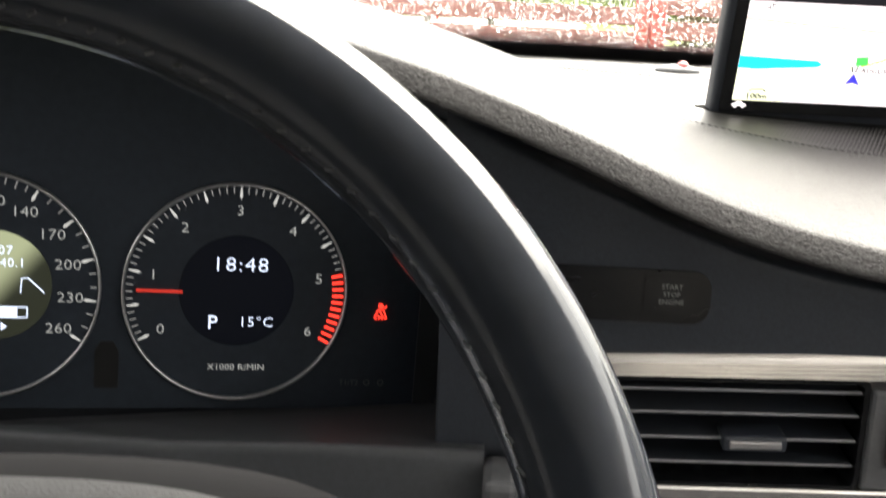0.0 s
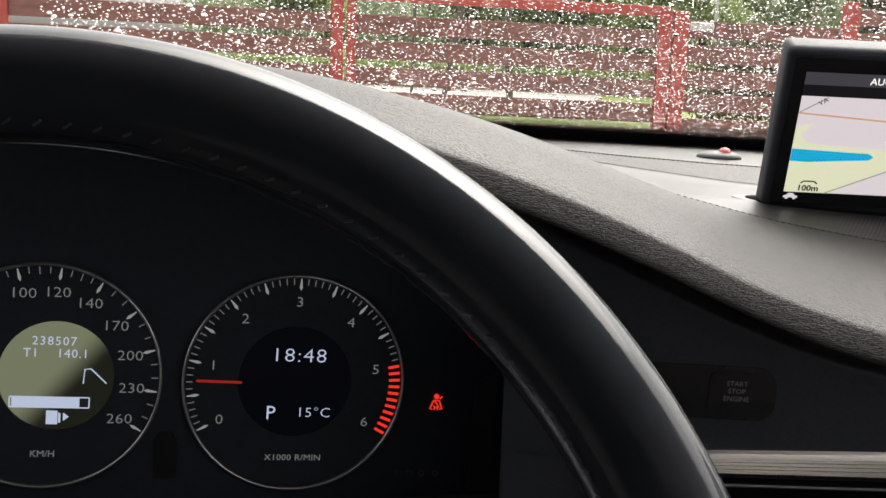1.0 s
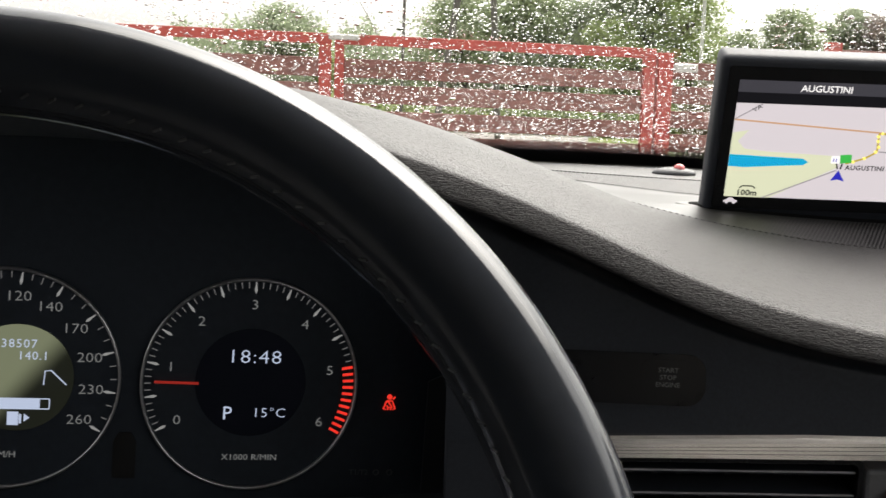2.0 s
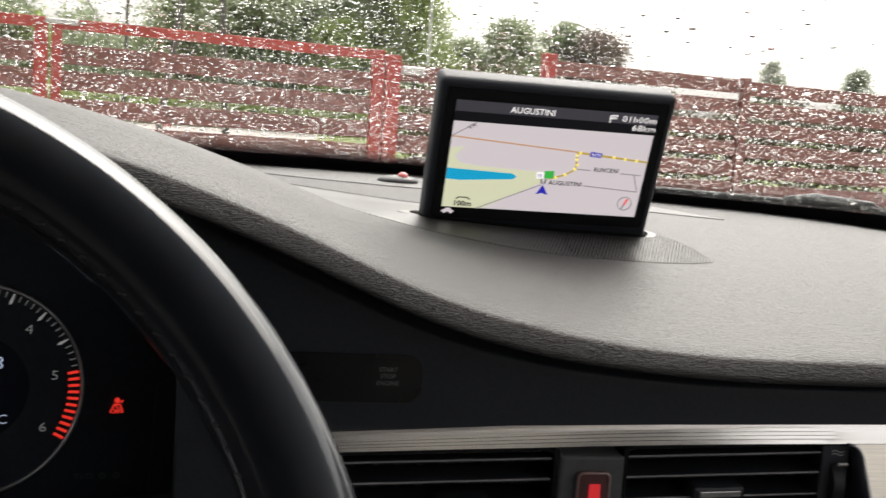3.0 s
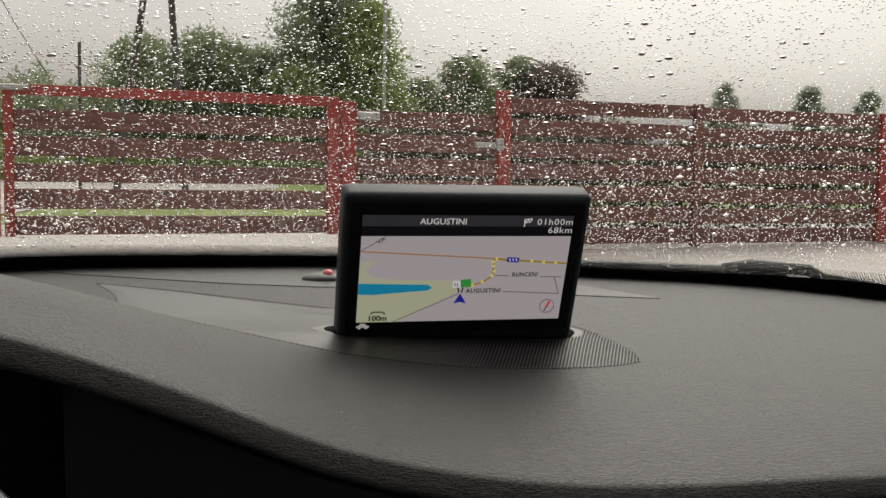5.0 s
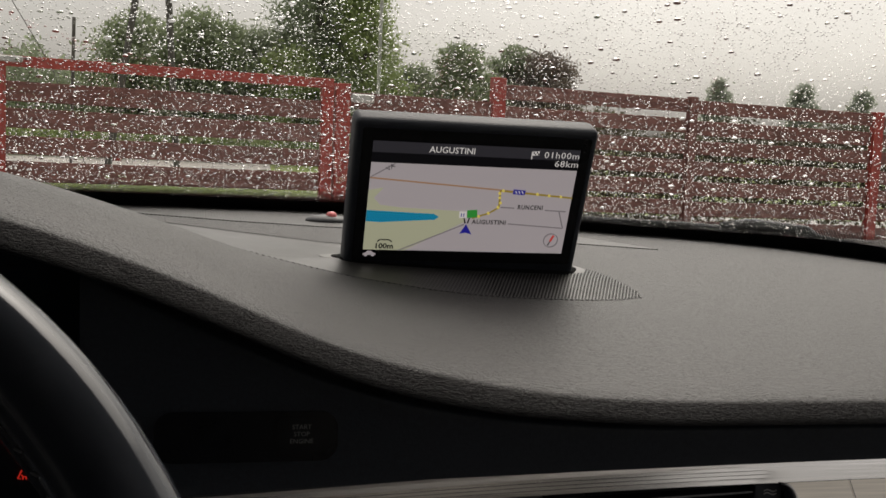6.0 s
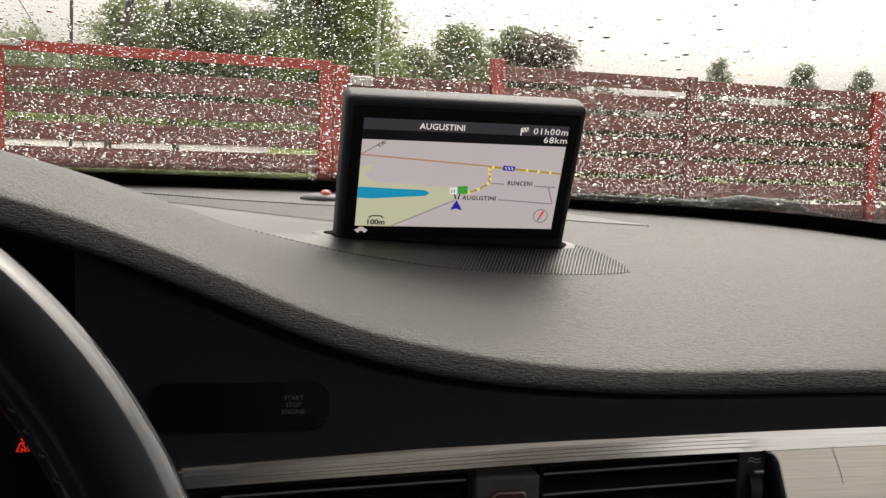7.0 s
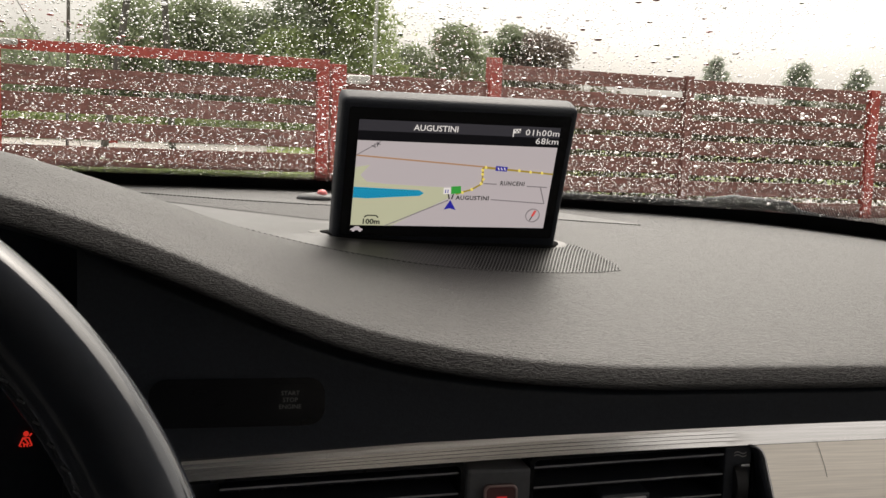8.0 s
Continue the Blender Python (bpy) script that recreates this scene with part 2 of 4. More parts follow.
def outline_solid(points, f, depth, bm=None):
    """A flat outline, each (u, v) placed by f(u, v, d), made a solid from d = 0 to depth."""
    bm = bm or bmesh.new()
    a = [bm.verts.new(f(u, v, 0)) for u, v in points]
    b = [bm.verts.new(f(u, v, depth)) for u, v in points]
    bm.faces.new(a)
    bm.faces.new(b[::-1])
    for i in range(len(a)):
        j = (i + 1) % len(a)
        bm.faces.new((a[i], b[i], b[j], a[j]))
    return bm


def ring_solid(outer, inner, f, depth):
    """A frame between two outlines of equal count, with depth."""
    bm = bmesh.new()
    n = len(outer)
    rows = [[bm.verts.new(f(u, v, d)) for u, v in pts] for pts, d in ((outer, 0), (inner, 0), (inner, depth), (outer, depth))]
    for k in range(4):
        p, q = rows[k], rows[(k + 1) % 4]
        for i in range(n):
            j = (i + 1) % n
            bm.faces.new((p[i], p[j], q[j], q[i]))
    return bm


def rounded(u0, u1, v0, v1, r, seg=6):
    pts = []
    for cu, cv, a0 in ((u1 - r, v1 - r, 0), (u0 + r, v1 - r, 90), (u0 + r, v0 + r, 180), (u1 - r, v0 + r, 270)):
        for k in range(seg + 1):
            a = radians(a0 + 90 * k / seg)
            pts.append((cu + r * math.cos(a), cv + r * math.sin(a)))
    return pts


def circle(cu, cv, r, n=64):
    return [(cu + r * math.cos(2 * math.pi * k / n), cv + r * math.sin(2 * math.pi * k / n)) for k in range(n)]


def tube(points, radius, n=8, bm=None, taper=1.0):
    """A round bar along a line of places."""
    bm = bm or bmesh.new()
    pts = [Vector(p) for p in points]
    rings = []
    for i, p in enumerate(pts):
        d = (pts[min(i + 1, len(pts) - 1)] - pts[max(i - 1, 0)]).normalized()
        side = d.cross(Vector((0, 0, 1)) if abs(d.z) < 0.9 else Vector((1, 0, 0))).normalized()
        up = side.cross(d)
        r = radius * (1 + (taper - 1) * i / max(1, len(pts) - 1))
        rings.append([bm.verts.new(p + r * (math.cos(2 * math.pi * k / n) * side + math.sin(2 * math.pi * k / n) * up)) for k in range(n)])
    for a, b in zip(rings, rings[1:]):
        for k in range(n):
            bm.faces.new((a[k], a[(k + 1) % n], b[(k + 1) % n], b[k]))
    bm.faces.new(rings[0][::-1])
    bm.faces.new(rings[-1])
    return bm


def letters(text, size, place, right, up, lift=0.0003, align="CENTER", spread=1.0, squeeze=1.0, weight=0.0):
    """Words as a thin mesh, their middle at place, running along right."""
    cu = bpy.data.curves.new("t", "FONT")
    cu.body, cu.size, cu.align_x, cu.align_y = text, size, align, "CENTER"
    cu.space_character, cu.resolution_u, cu.offset = spread, 2, weight
    ob = new("t", cu)
    dg = bpy.context.evaluated_depsgraph_get()
    me = bpy.data.meshes.new_from_object(ob.evaluated_get(dg))
    bpy.data.objects.remove(ob)
    bpy.data.curves.remove(cu)
    r, u = Vector(right).normalized(), Vector(up).normalized()
    w = r.cross(u)
    m = Matrix((r * squeeze, u, w)).transposed().to_4x4()
    m.translation = Vector(place) + lift * w
    me.transform(m)
    return me


# ---------- the dashboard's shape ----------
LIP_X = (-0.9, -0.62, -0.5, -0.43, -0.35, -0.27, -0.204, -0.177, -0.148, -0.104, -0.058, -0.011, 0.055, 0.22, 0.9)
LIP_Z = (1.03, 1.072, 1.0875, 1.0895, 1.0835, 1.066, 1.044, 1.0325, 1.0199, 1.0011, 0.9901, 0.9812, 0.9757, 0.975, 0.975)
FAR_X = (-0.9, -0.35, 0.0, 0.22, 0.36, 0.45, 0.56, 0.9)
FAR_Z = (1.008, 1.028, 1.0235, 1.0125, 1.009, 1.003, 0.992, 0.96)
LIP_Y = -0.21


def lip_top(x):
    return sum(float(np.interp(x + d, LIP_X, LIP_Z)) for d in (-0.03, -0.02, -0.01, 0, 0.01, 0.02, 0.03)) / 7


def lip_low(x):
    return lip_top(x) - 0.0137 - (0.002 if x < -0.06 else max(0.0, 0.002 * (0.02 - x) / 0.08))


def far_y(x):
    return 0.40 - 0.40 * (x + 0.03) ** 2


def far_z(x):
    return sum(float(np.interp(x + d, FAR_X, FAR_Z)) for d in (-0.06, -0.03, 0, 0.03, 0.06)) / 5


def dash_z(x, y):
    """Height of the soft top: a slow crown from the lip to the windscreen, with the hump over the instruments."""
    p = min(1.0, max(0.0, (y - LIP_Y) / (far_y(x) - LIP_Y)))
    hump = max(0.0, lip_top(x) - 0.975)
    q = min(1.0, max(0.0, (p - 0.08) / 0.46))
    fall = 1 - q * q * (3 - 2 * q)
    return 0.975 + (far_z(x) - 0.975) * (1 - (1 - p) ** 2.6) + hump * fall


dashboard = thing("dashboard", (0, 0, 0.85), "dark grey soft grained car dashboard below the windscreen", "dashboard")
X0, X1 = -0.78, 0.78


def top_point(u, v):
    x = X0 + (X1 - X0) * u
    y0, y1 = LIP_Y + 0.003, far_y(x) + 0.012
    y = y0 + (y1 - y0) * v ** 1.3
    return (x, y, dash_z(x, y) + 0.0006 - 0.001 * math.exp(-((y - y0) / 0.005)))


def lip_point(u, v):
    x = X0 + (X1 - X0) * u
    zt, zl = dash_z(x, LIP_Y + 0.003) - 0.0004, lip_low(x)
    prof = ((0.003, zt), (0.0008, zt - 0.0005), (-0.0004, zt - 0.0015), (-0.0045, zl + 0.0052), (-0.0052, zl + 0.0028), (-0.0042, zl + 0.0017), (0.0, zl + 0.0013), (0.035, zl + 0.006))
    k = v * (len(prof) - 1)
    i = min(int(k), len(prof) - 2)
    f = k - i
    return (x, LIP_Y + prof[i][0] * (1 - f) + prof[i + 1][0] * f, prof[i][1] * (1 - f) + prof[i + 1][1] * f)


part("soft_top", patch(161, 140, top_point), DASH, dashboard, "mid grey grained soft top pad", True)
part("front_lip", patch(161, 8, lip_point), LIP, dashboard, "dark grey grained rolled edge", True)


def ease(q):
    q = min(1.0, max(0.0, q))
    return q * q * (3 - 2 * q)


# lower fascia: from the lip down to the metal strip, right of the instruments
def trim_z(x):
    return 0.9315 + 0.0375 * x - 0.06 * max(0.0, x) ** 2 - (0.06 * (x + 0.1) ** 2 if x < -0.1 else 0)


def fascia_point(u, v):
    x = -0.2365 + (X1 + 0.2365) * u
    zt, zl = lip_low(x) - 0.001, trim_z(x) - 0.008
    z = zl + (zt - zl) * v
    drop = zt - z
    roll = math.sqrt(max(0.0, 1 - max(0.0, 1 - max(0.0, drop - 0.0035) / 0.005) ** 2))
    away = ease((x + 0.2365) / 0.06)
    return (x, -0.166 - away * (0.019 * roll - 0.06 * max(0.0, drop - 0.012) * (1 if drop < 0.1 else 0)) - (1 - away) * 0.008, z)


part("fascia", patch(120, 48, fascia_point), PANEL, dashboard, "black moulded fascia panel", True)


# speaker grille round the display, defroster outlet, alarm lamp
def along(pts, u):
    d = [0.0]
    for p, q in zip(pts, pts[1:]):
        d.append(d[-1] + math.dist(p, q))
    return tuple(float(np.interp(u * d[-1], d, [p[k] for p in pts])) for k in (0, 1))


def perforated(name, base, hole, pitch, rough, spec, start, full, longer=1.0):
    """Moulded grille: a close field of small round holes, setting in between two places along x."""
    m = mat(name, base, rough, vary=0.08, scale=80, spec=spec)
    n, l = m.node_tree.nodes, m.node_tree.links
    bs = n["Principled BSDF"]
    tc = n.new("ShaderNodeTexCoord")
    mp = n.new("ShaderNodeMapping")
    mp.inputs["Rotation"].default_value = (0, 0, radians(45))
    mp.inputs["Scale"].default_value = (1 / pitch, 1 / (pitch * longer), 0)
    l.new(tc.outputs["Object"], mp.inputs["Vector"])
    fr = n.new("ShaderNodeVectorMath")
    fr.operation = "FRACTION"
    l.new(mp.outputs[0], fr.inputs[0])
    ds = n.new("ShaderNodeVectorMath")
    ds.operation = "DISTANCE"
    ds.inputs[1].default_value = (0.5, 0.5, 0)
    l.new(fr.outputs[0], ds.inputs[0])
    st = n.new("ShaderNodeMapRange")
    st.inputs["From Min"].default_value, st.inputs["From Max"].default_value = hole, hole + 0.06
    l.new(ds.outputs["Value"], st.inputs["Value"])
    ax = n.new("ShaderNodeSeparateXYZ")
    l.new(tc.outputs["Object"], ax.inputs[0])
    grow = n.new("ShaderNodeMapRange")
    grow.inputs["From Min"].default_value, grow.inputs["From Max"].default_value = start, full
    l.new(ax.outputs["X"], grow.inputs["Value"])
    hole_share = n.new("ShaderNodeMath")
    hole_share.operation = "SUBTRACT"
    hole_share.inputs[0].default_value = 1.0
    l.new(st.outputs[0], hole_share.inputs[1])
    shown = n.new("ShaderNodeMath")
    shown.operation = "MULTIPLY"
    l.new(hole_share.outputs[0], shown.inputs[0])
    l.new(grow.outputs[0], shown.inputs[1])
    solid = n.new("ShaderNodeMath")
    solid.operation = "SUBTRACT"
    solid.inputs[0].default_value = 1.0
    l.new(shown.outputs[0], solid.inputs[1])
    gloss = n.new("ShaderNodeMath")
    gloss.operation = "MULTIPLY"
    gloss.inputs[1].default_value = spec
    l.new(solid.outputs[0], gloss.inputs[0])
    l.new(gloss.outputs[0], bs.inputs["Specular IOR Level"])
    old = bs.inputs["Base Color"].links[0].from_socket
    mx = n.new("ShaderNodeMix")
    mx.data_type = "RGBA"
    mx.inputs["A"].default_value = (0.004, 0.004, 0.004, 1)
    l.new(solid.outputs[0], mx.inputs["Factor"])
    l.new(old, mx.inputs["B"])
    l.new(mx.outputs["Result"], bs.inputs["Base Color"])
    bp = n.new("ShaderNodeBump")
    bp.inputs["Strength"].default_value, bp.inputs["Distance"].default_value = 0.35, 0.0006
    l.new(solid.outputs[0], bp.inputs["Height"])
    l.new(bp.outputs[0], bs.inputs["Normal"])
    return m


GRILLE = perforated("speaker_grille", (0.0185, 0.0175, 0.0165), 0.37, 0.0017, 0.42, 0.8, -0.07, 0.015, 2.3)
G_FRONT = ((-0.261, 0.25), (-0.247, 0.21), (-0.24, 0.185), (-0.224, 0.04), (-0.209, -0.055), (-0.189, -0.045), (-0.164, -0.034), (-0.117, -0.036), (-0.078, -0.042), (-0.03, -0.045), (0.018, -0.043), (0.08, -0.036), (0.104, -0.031), (0.1235, -0.0225), (0.126, -0.012))
G_BACK = ((-0.261, 0.25), (-0.235, 0.236), (-0.193, 0.21), (-0.149, 0.18), (-0.113, 0.157), (-0.08, 0.137), (0.0, 0.112), (0.07, 0.1), (0.111, 0.083), (0.121, 0.047), (0.1265, 0.012), (0.127, 0.0), (0.126, -0.012))


def mound(x, y):
    """The grille swells up round the foot of the display and runs out into the dashboard."""
    y0 = float(np.interp(x, [p[0] for p in G_FRONT], [p[1] for p in G_FRONT]))
    y1 = float(np.interp(x, [p[0] for p in G_BACK[:12]], [p[1] for p in G_BACK[:12]]))
    foot = max(0.008, min(0.045, 0.45 * (y1 - y0)))
    return max(0.0, 0.006 + 0.018 * x) * math.exp(-(x / 0.122) ** 6) * ease((y - y0) / foot) * ease((y1 - y) / 0.06)


def skin_z(x, y):
    """Height of the grille's skin."""
    return dash_z(x, y) + 0.0016 + mound(x, y)


def grille_point(u, v):
    (ax, ay), (bx, by) = along(G_FRONT, u), along(G_BACK, u)
    x, y = ax + (bx - ax) * v, ay + (by - ay) * v
    edge = min(1.0, 4 * v, 4 * (1 - v), 12 * u, 12 * (1 - u))
    return (x, y, skin_z(x, y) - 0.0012 * (1 - edge))


part("speaker_grille", patch(140, 48, grille_point), GRILLE, dashboard, "grey speaker grille, perforated beside the display", True)
bm = bmesh.new()
for k in range(0, 340, 2):
    a, b2 = grille_point(k / 345, 0), grille_point((k + 1.1) / 345, 0)
    tube([(a[0], a[1] - 0.0004, a[2] + 0.0005), (b2[0], b2[1] - 0.0004, b2[2] + 0.0003)], 0.0003, 5, bm)
for k in range(0, 200):
    a, b2 = grille_point(k / 345, 1), grille_point((k + 1) / 345, 1)
    tube([(a[0], a[1], a[2] + 0.0001), (b2[0], b2[1], b2[2] + 0.0001)], 0.0005, 4, bm)
tagged(part("grille_edge", bm, RUBBER, dashboard, "dotted dark line round the grille"), kind="stuff")

D_FRONT = ((-0.33, 0.35), (-0.29, 0.31), (-0.225, 0.281), (-0.15, 0.25), (-0.075, 0.231), (0.03, 0.222), (0.152, 0.216), (0.237, 0.207))
D_BACK = ((-0.33, 0.35), (-0.27, 0.368), (-0.207, 0.362), (-0.14, 0.352), (-0.068, 0.345), (0.05, 0.33), (0.176, 0.29), (0.237, 0.207))


def defrost_point(u, v):
    (ax, ay), (bx, by) = along(D_FRONT, u), along(D_BACK, u)
    x, y = ax + (bx - ax) * v, ay + (by - ay) * v
    return (x, y, dash_z(x, y) + 0.0012)


part("defroster_outlet", patch(70, 8, defrost_point), perforated("defroster_mesh", (0.019, 0.0178, 0.0166), 0.1, 0.0036, 0.43, 0.75, -0.4, -0.3), dashboard, "grey perforated defroster outlet", True)
bm = bmesh.new()
for k in range(0, 300, 2):
    a, b2 = defrost_point(k / 301, 0), defrost_point((k + 1.2) / 301, 0)
    tube([(a[0], a[1] - 0.0006, a[2] - 0.0006), (b2[0], b2[1] - 0.0006, b2[2] - 0.0006)], 0.0008, 5, bm)
tagged(part("outlet_edge", bm, RUBBER, dashboard, "row of small dark slots along the outlet"), kind="stuff")
AX, AY = -0.0645, 0.275
AZ = dash_z(AX, AY) + 0.002
alarm = thing("alarm_lamp", (AX, AY, AZ), "small grey alarm lamp with a pinkish red lens", "alarm lamp")
bm = bmesh.new()
bmesh.ops.create_uvsphere(bm, u_segments=24, v_segments=12, radius=1, matrix=pose(AX, AY, AZ) @ Matrix.Diagonal((0.0195, 0.013, 0.0055, 1)))
part("base", bm, MID_PL, alarm, "", True)
bm = bmesh.new()
bmesh.ops.create_uvsphere(bm, u_segments=20, v_segments=12, radius=1, matrix=pose(AX + 0.004, AY - 0.003, AZ + 0.0042) @ Matrix.Diagonal((0.0052, 0.0052, 0.0045, 1)))
part("lens", bm, mat("red_lens", (0.7, 0.16, 0.16), 0.25, vary=0.03), alarm, "pinkish red lens", True)

# ---------- instruments ----------
DC = Vector((-0.3585, -0.0893, 0.9154))
DU, DV, DN = Vector((0.957, 0.284, -0.053)), Vector((0.042, 0.046, 0.998)), Vector((0.286, -0.958, 0.033))


def on_dial(u, v, d=0.0):
    """The plane of the instruments, from the middle of the engine speed gauge: u right, v up, d towards the driver."""
    return DC + u * DU + v * DV + d * DN


def dial_box(u0, u1, v0, v1, d=0.0022):
    return outline_solid([(u0, v0), (u1, v0), (u1, v1), (u0, v1)], on_dial, d)


def dial_word(text, size, u, v, d=0.0022, **k):
    return letters(text, size, on_dial(u, v, d), DU, DV, **k)


cluster = thing("instrument_cluster", (-0.425, -0.1, 0.845), "black car instrument cluster with two round gauges", "instrument cluster")
part("back_panel", outline_solid(rounded(-0.27, 0.1225, -0.0704, 0.14, 0.004), on_dial, -0.006), DIAL, cluster, "black matt panel behind the gauges")
# binnacle round the instruments
binnacle = thing("cluster_binnacle", (-0.425, -0.15, 0.84), "black moulded surround of the instruments", "dashboard trim")
part("side_wall", boxed(-0.236, -0.228, -0.165, -0.04, 0.83, 1.03, 0.002), SHELL, binnacle)
BAR_X, BAR_Z = (-0.64, -0.3681, -0.2969, -0.2408, -0.211), (0.865, 0.865, 0.8688, 0.8698, 0.8703)


def bar_point(u, v):
    """Sloping shelf below the instruments, rolled over at the front into an upright bar."""
    x = -0.64 + 0.4290 * u
    z = float(np.interp(x, BAR_X, BAR_Z))
    y_dial = -0.086 + (x + 0.3585) * 0.297
    prof = ((y_dial, 0.8422), (y_dial - 0.012, 0.8425), (-0.176, z - 0.0022), (-0.184, z - 0.0004), (-0.1868, z), (-0.189, z - 0.0012), (-0.1905, z - 0.004), (-0.191, z - 0.01), (-0.196, 0.7))
    k = v * (len(prof) - 1)
    i = min(int(k), len(prof) - 2)
    w = k - i
    return (x, prof[i][0] * (1 - w) + prof[i + 1][0] * w, prof[i][1] * (1 - w) + prof[i + 1][1] * w)


part("front_bar", patch(60, 24, bar_point), mat("bar_plastic", (0.06, 0.064, 0.07), 0.5, vary=0.08, scale=300, bump=0.1, bump_scale=900), binnacle, "dark grey moulded bar and shelf", True)


def hood_under(u, v):
    x = -0.70 + 0.468 * u
    return (x, LIP_Y + 0.02 + (-0.04 - LIP_Y - 0.02) * v, lip_low(x) + 0.002 - 0.03 * v)


# base colour lightened to make up for the deep shade under the hood
part("hood_underside", patch(40, 5, hood_under), mat("hood_shade_lifted", (0.1, 0.112, 0.13), 0.6, vary=0.1, scale=300), binnacle, "", True)

PRINT_FAINT = mat("faint_print", (0.12, 0.12, 0.12), 0.6, vary=0.05)
RUBBER_DARK = mat("unlit_black", (0.002, 0.002, 0.002), 0.6, vary=0.05)
NUMERAL_DIM = mat("print_grey", (0.4, 0.4, 0.4), 0.6, vary=0.05)
NUMERAL = glow("lit_numeral", (0.66, 0.7, 0.72), 0.05)
TICK = glow("lit_tick", (0.75, 0.78, 0.8), 0.07)
TICK_DIM = glow("faint_tick", (0.7, 0.72, 0.75), 0.03)
RED_LIT = glow("red_lit", (1.0, 0.045, 0.03), 0.2)
NEEDLE = glow("needle_red", (1.0, 0.07, 0.05), 0.055)
LCD_BLUE = glow("dark_blue_display", (0.002, 0.003, 0.007), 0.06, 0.6)
LCD_GREEN = glow("grey_green_display", (0.3, 0.34, 0.22), 0.22, 0.6)
# the backlight of the left display fades off towards its lower right
gn, gl = LCD_GREEN.node_tree.nodes, LCD_GREEN.node_tree.links
g_at = gn.new("ShaderNodeTexCoord")
g_dot = gn.new("ShaderNodeVectorMath")
g_dot.operation = "DOT_PRODUCT"
g_way = 0.76 * DU - 0.65 * DV
g_dot.inputs[1].default_value = g_way
g_off = g_way.dot(on_dial(-0.1315, 0.001))
g_fall = gn.new("ShaderNodeMapRange")
g_fall.interpolation_type = "SMOOTHSTEP"
g_fall.inputs["From Min"].default_value, g_fall.inputs["From Max"].default_value = g_off - 0.004, g_off + 0.013
g_fall.inputs["To Min"].default_value, g_fall.inputs["To Max"].default_value = 0.135, 0.008
gl.new(g_at.outputs["Object"], g_dot.inputs[0])
gl.new(g_dot.outputs["Value"], g_fall.inputs["Value"])
gl.new(g_fall.outputs[0], gn["Principled BSDF"].inputs["Emission Strength"])
gn["Principled BSDF"].inputs["Base Color"].default_value = (0.008, 0.01, 0.012, 1)
LCD_TEXT = glow("display_text", (0.62, 0.74, 1.0), 0.17)


def bar(bm, c, a, r0, r1, w, lift):
    """A tick on a gauge: angle a in degrees clockwise from the top."""
    s, k = math.sin(radians(a)), math.cos(radians(a))
    q = []
    for r, o in ((r0, -w), (r0, w), (r1, w), (r1, -w)):
        q.append(bm.verts.new(on_dial(c[0] + s * r + k * o, c[1] + k * r - s * o, lift)))
    bm.faces.new(q)


def tick(c, a, r0, r1, w, material, parent, name="tick", spear=False):
    """A printed mark on a gauge: angle a in degrees clockwise from the top, from radius r0 to r1, 2 w wide."""
    k, q = math.cos(radians(a)), math.sin(radians(a))
    f = lambda o, r, d: on_dial(c[0] + q * r + k * o, c[1] + k * r - q * o, 0.0013 + d)
    shape = [(-w, r0), (w, r0), (w, r1), (-w, r1)]
    if spear:
        shape = [(0, r0 - 0.0008), (1.5 * w, r0 + 0.0012), (0.45 * w, r1), (-0.45 * w, r1), (-1.5 * w, r0 + 0.0012)]
    return part(name, outline_solid(shape, f, 0.0003), material, parent)


def gauge(name, c, R, marks, label, red_from=None):
    """marks: (numeral, its angle, the number of spaces up to the next one)."""
    g = part(name, outline_solid(circle(*c, R - 0.001), on_dial, 0.0012), DIAL, cluster, label)
    part("bezel_ring", ring_solid(circle(*c, R + 0.0006), circle(*c, R - 0.001), on_dial, 0.004), CHROME, g, "thin bright ring", True)
    for (word, a0, n), nxt in zip(marks, marks[1:] + [None]):
        for k in range(n if nxt else 1):
            a = a0 + (nxt[1] - a0) * k / n if nxt else a0
            big, half = k == 0, 2 * k == n
            if red_from is not None and a >= red_from - 0.1:
                tick(c, a, R - 0.0082, R - 0.0018, 0.0008, RED_LIT, g, "red_tick")
            elif big or (half and n > 4):
                tick(c, a, R - 0.0082, R - 0.0018, 0.00058, TICK, g, "tick", True)
            else:
                tick(c, a, R - (0.0062 if half else 0.0055), R - 0.0018, 0.0003, TICK_DIM, g)
        r = R - 0.0157
        q = radians(a0)
        part("numeral", letters(word, 0.0082, on_dial(c[0] + r * math.sin(q), c[1] + r * math.cos(q), 0.0013), DU, DV, squeeze=1.18, weight=-0.00008), NUMERAL, g)
    return g


TC, SC, R = (0.0, 0.0), (-0.1385, 0.0005), 0.0634
tacho = gauge("tachometer", TC, R, [(str(k), -118.3 + 39.44 * k, 10) for k in range(7)], "black engine speed gauge with white numerals", 78.9)
part("centre_display", outline_solid(circle(0.0, 0.001, 0.0326, 48), on_dial, 0.0018), LCD_BLUE, tacho, "dark blue round display")
part("clock_text", dial_word("18:48", 0.0116, 0.0015, 0.0164, spread=1.1, squeeze=1.15, weight=-0.00015), LCD_TEXT, tacho, "lit time of day")
part("gear_text", dial_word("P", 0.0115, -0.0131, -0.018), LCD_TEXT, tacho)
part("temperature_text", dial_word("15\u00b0C", 0.0082, 0.0117, -0.0173, spread=1.06, squeeze=1.12, weight=-0.0001), LCD_TEXT, tacho)
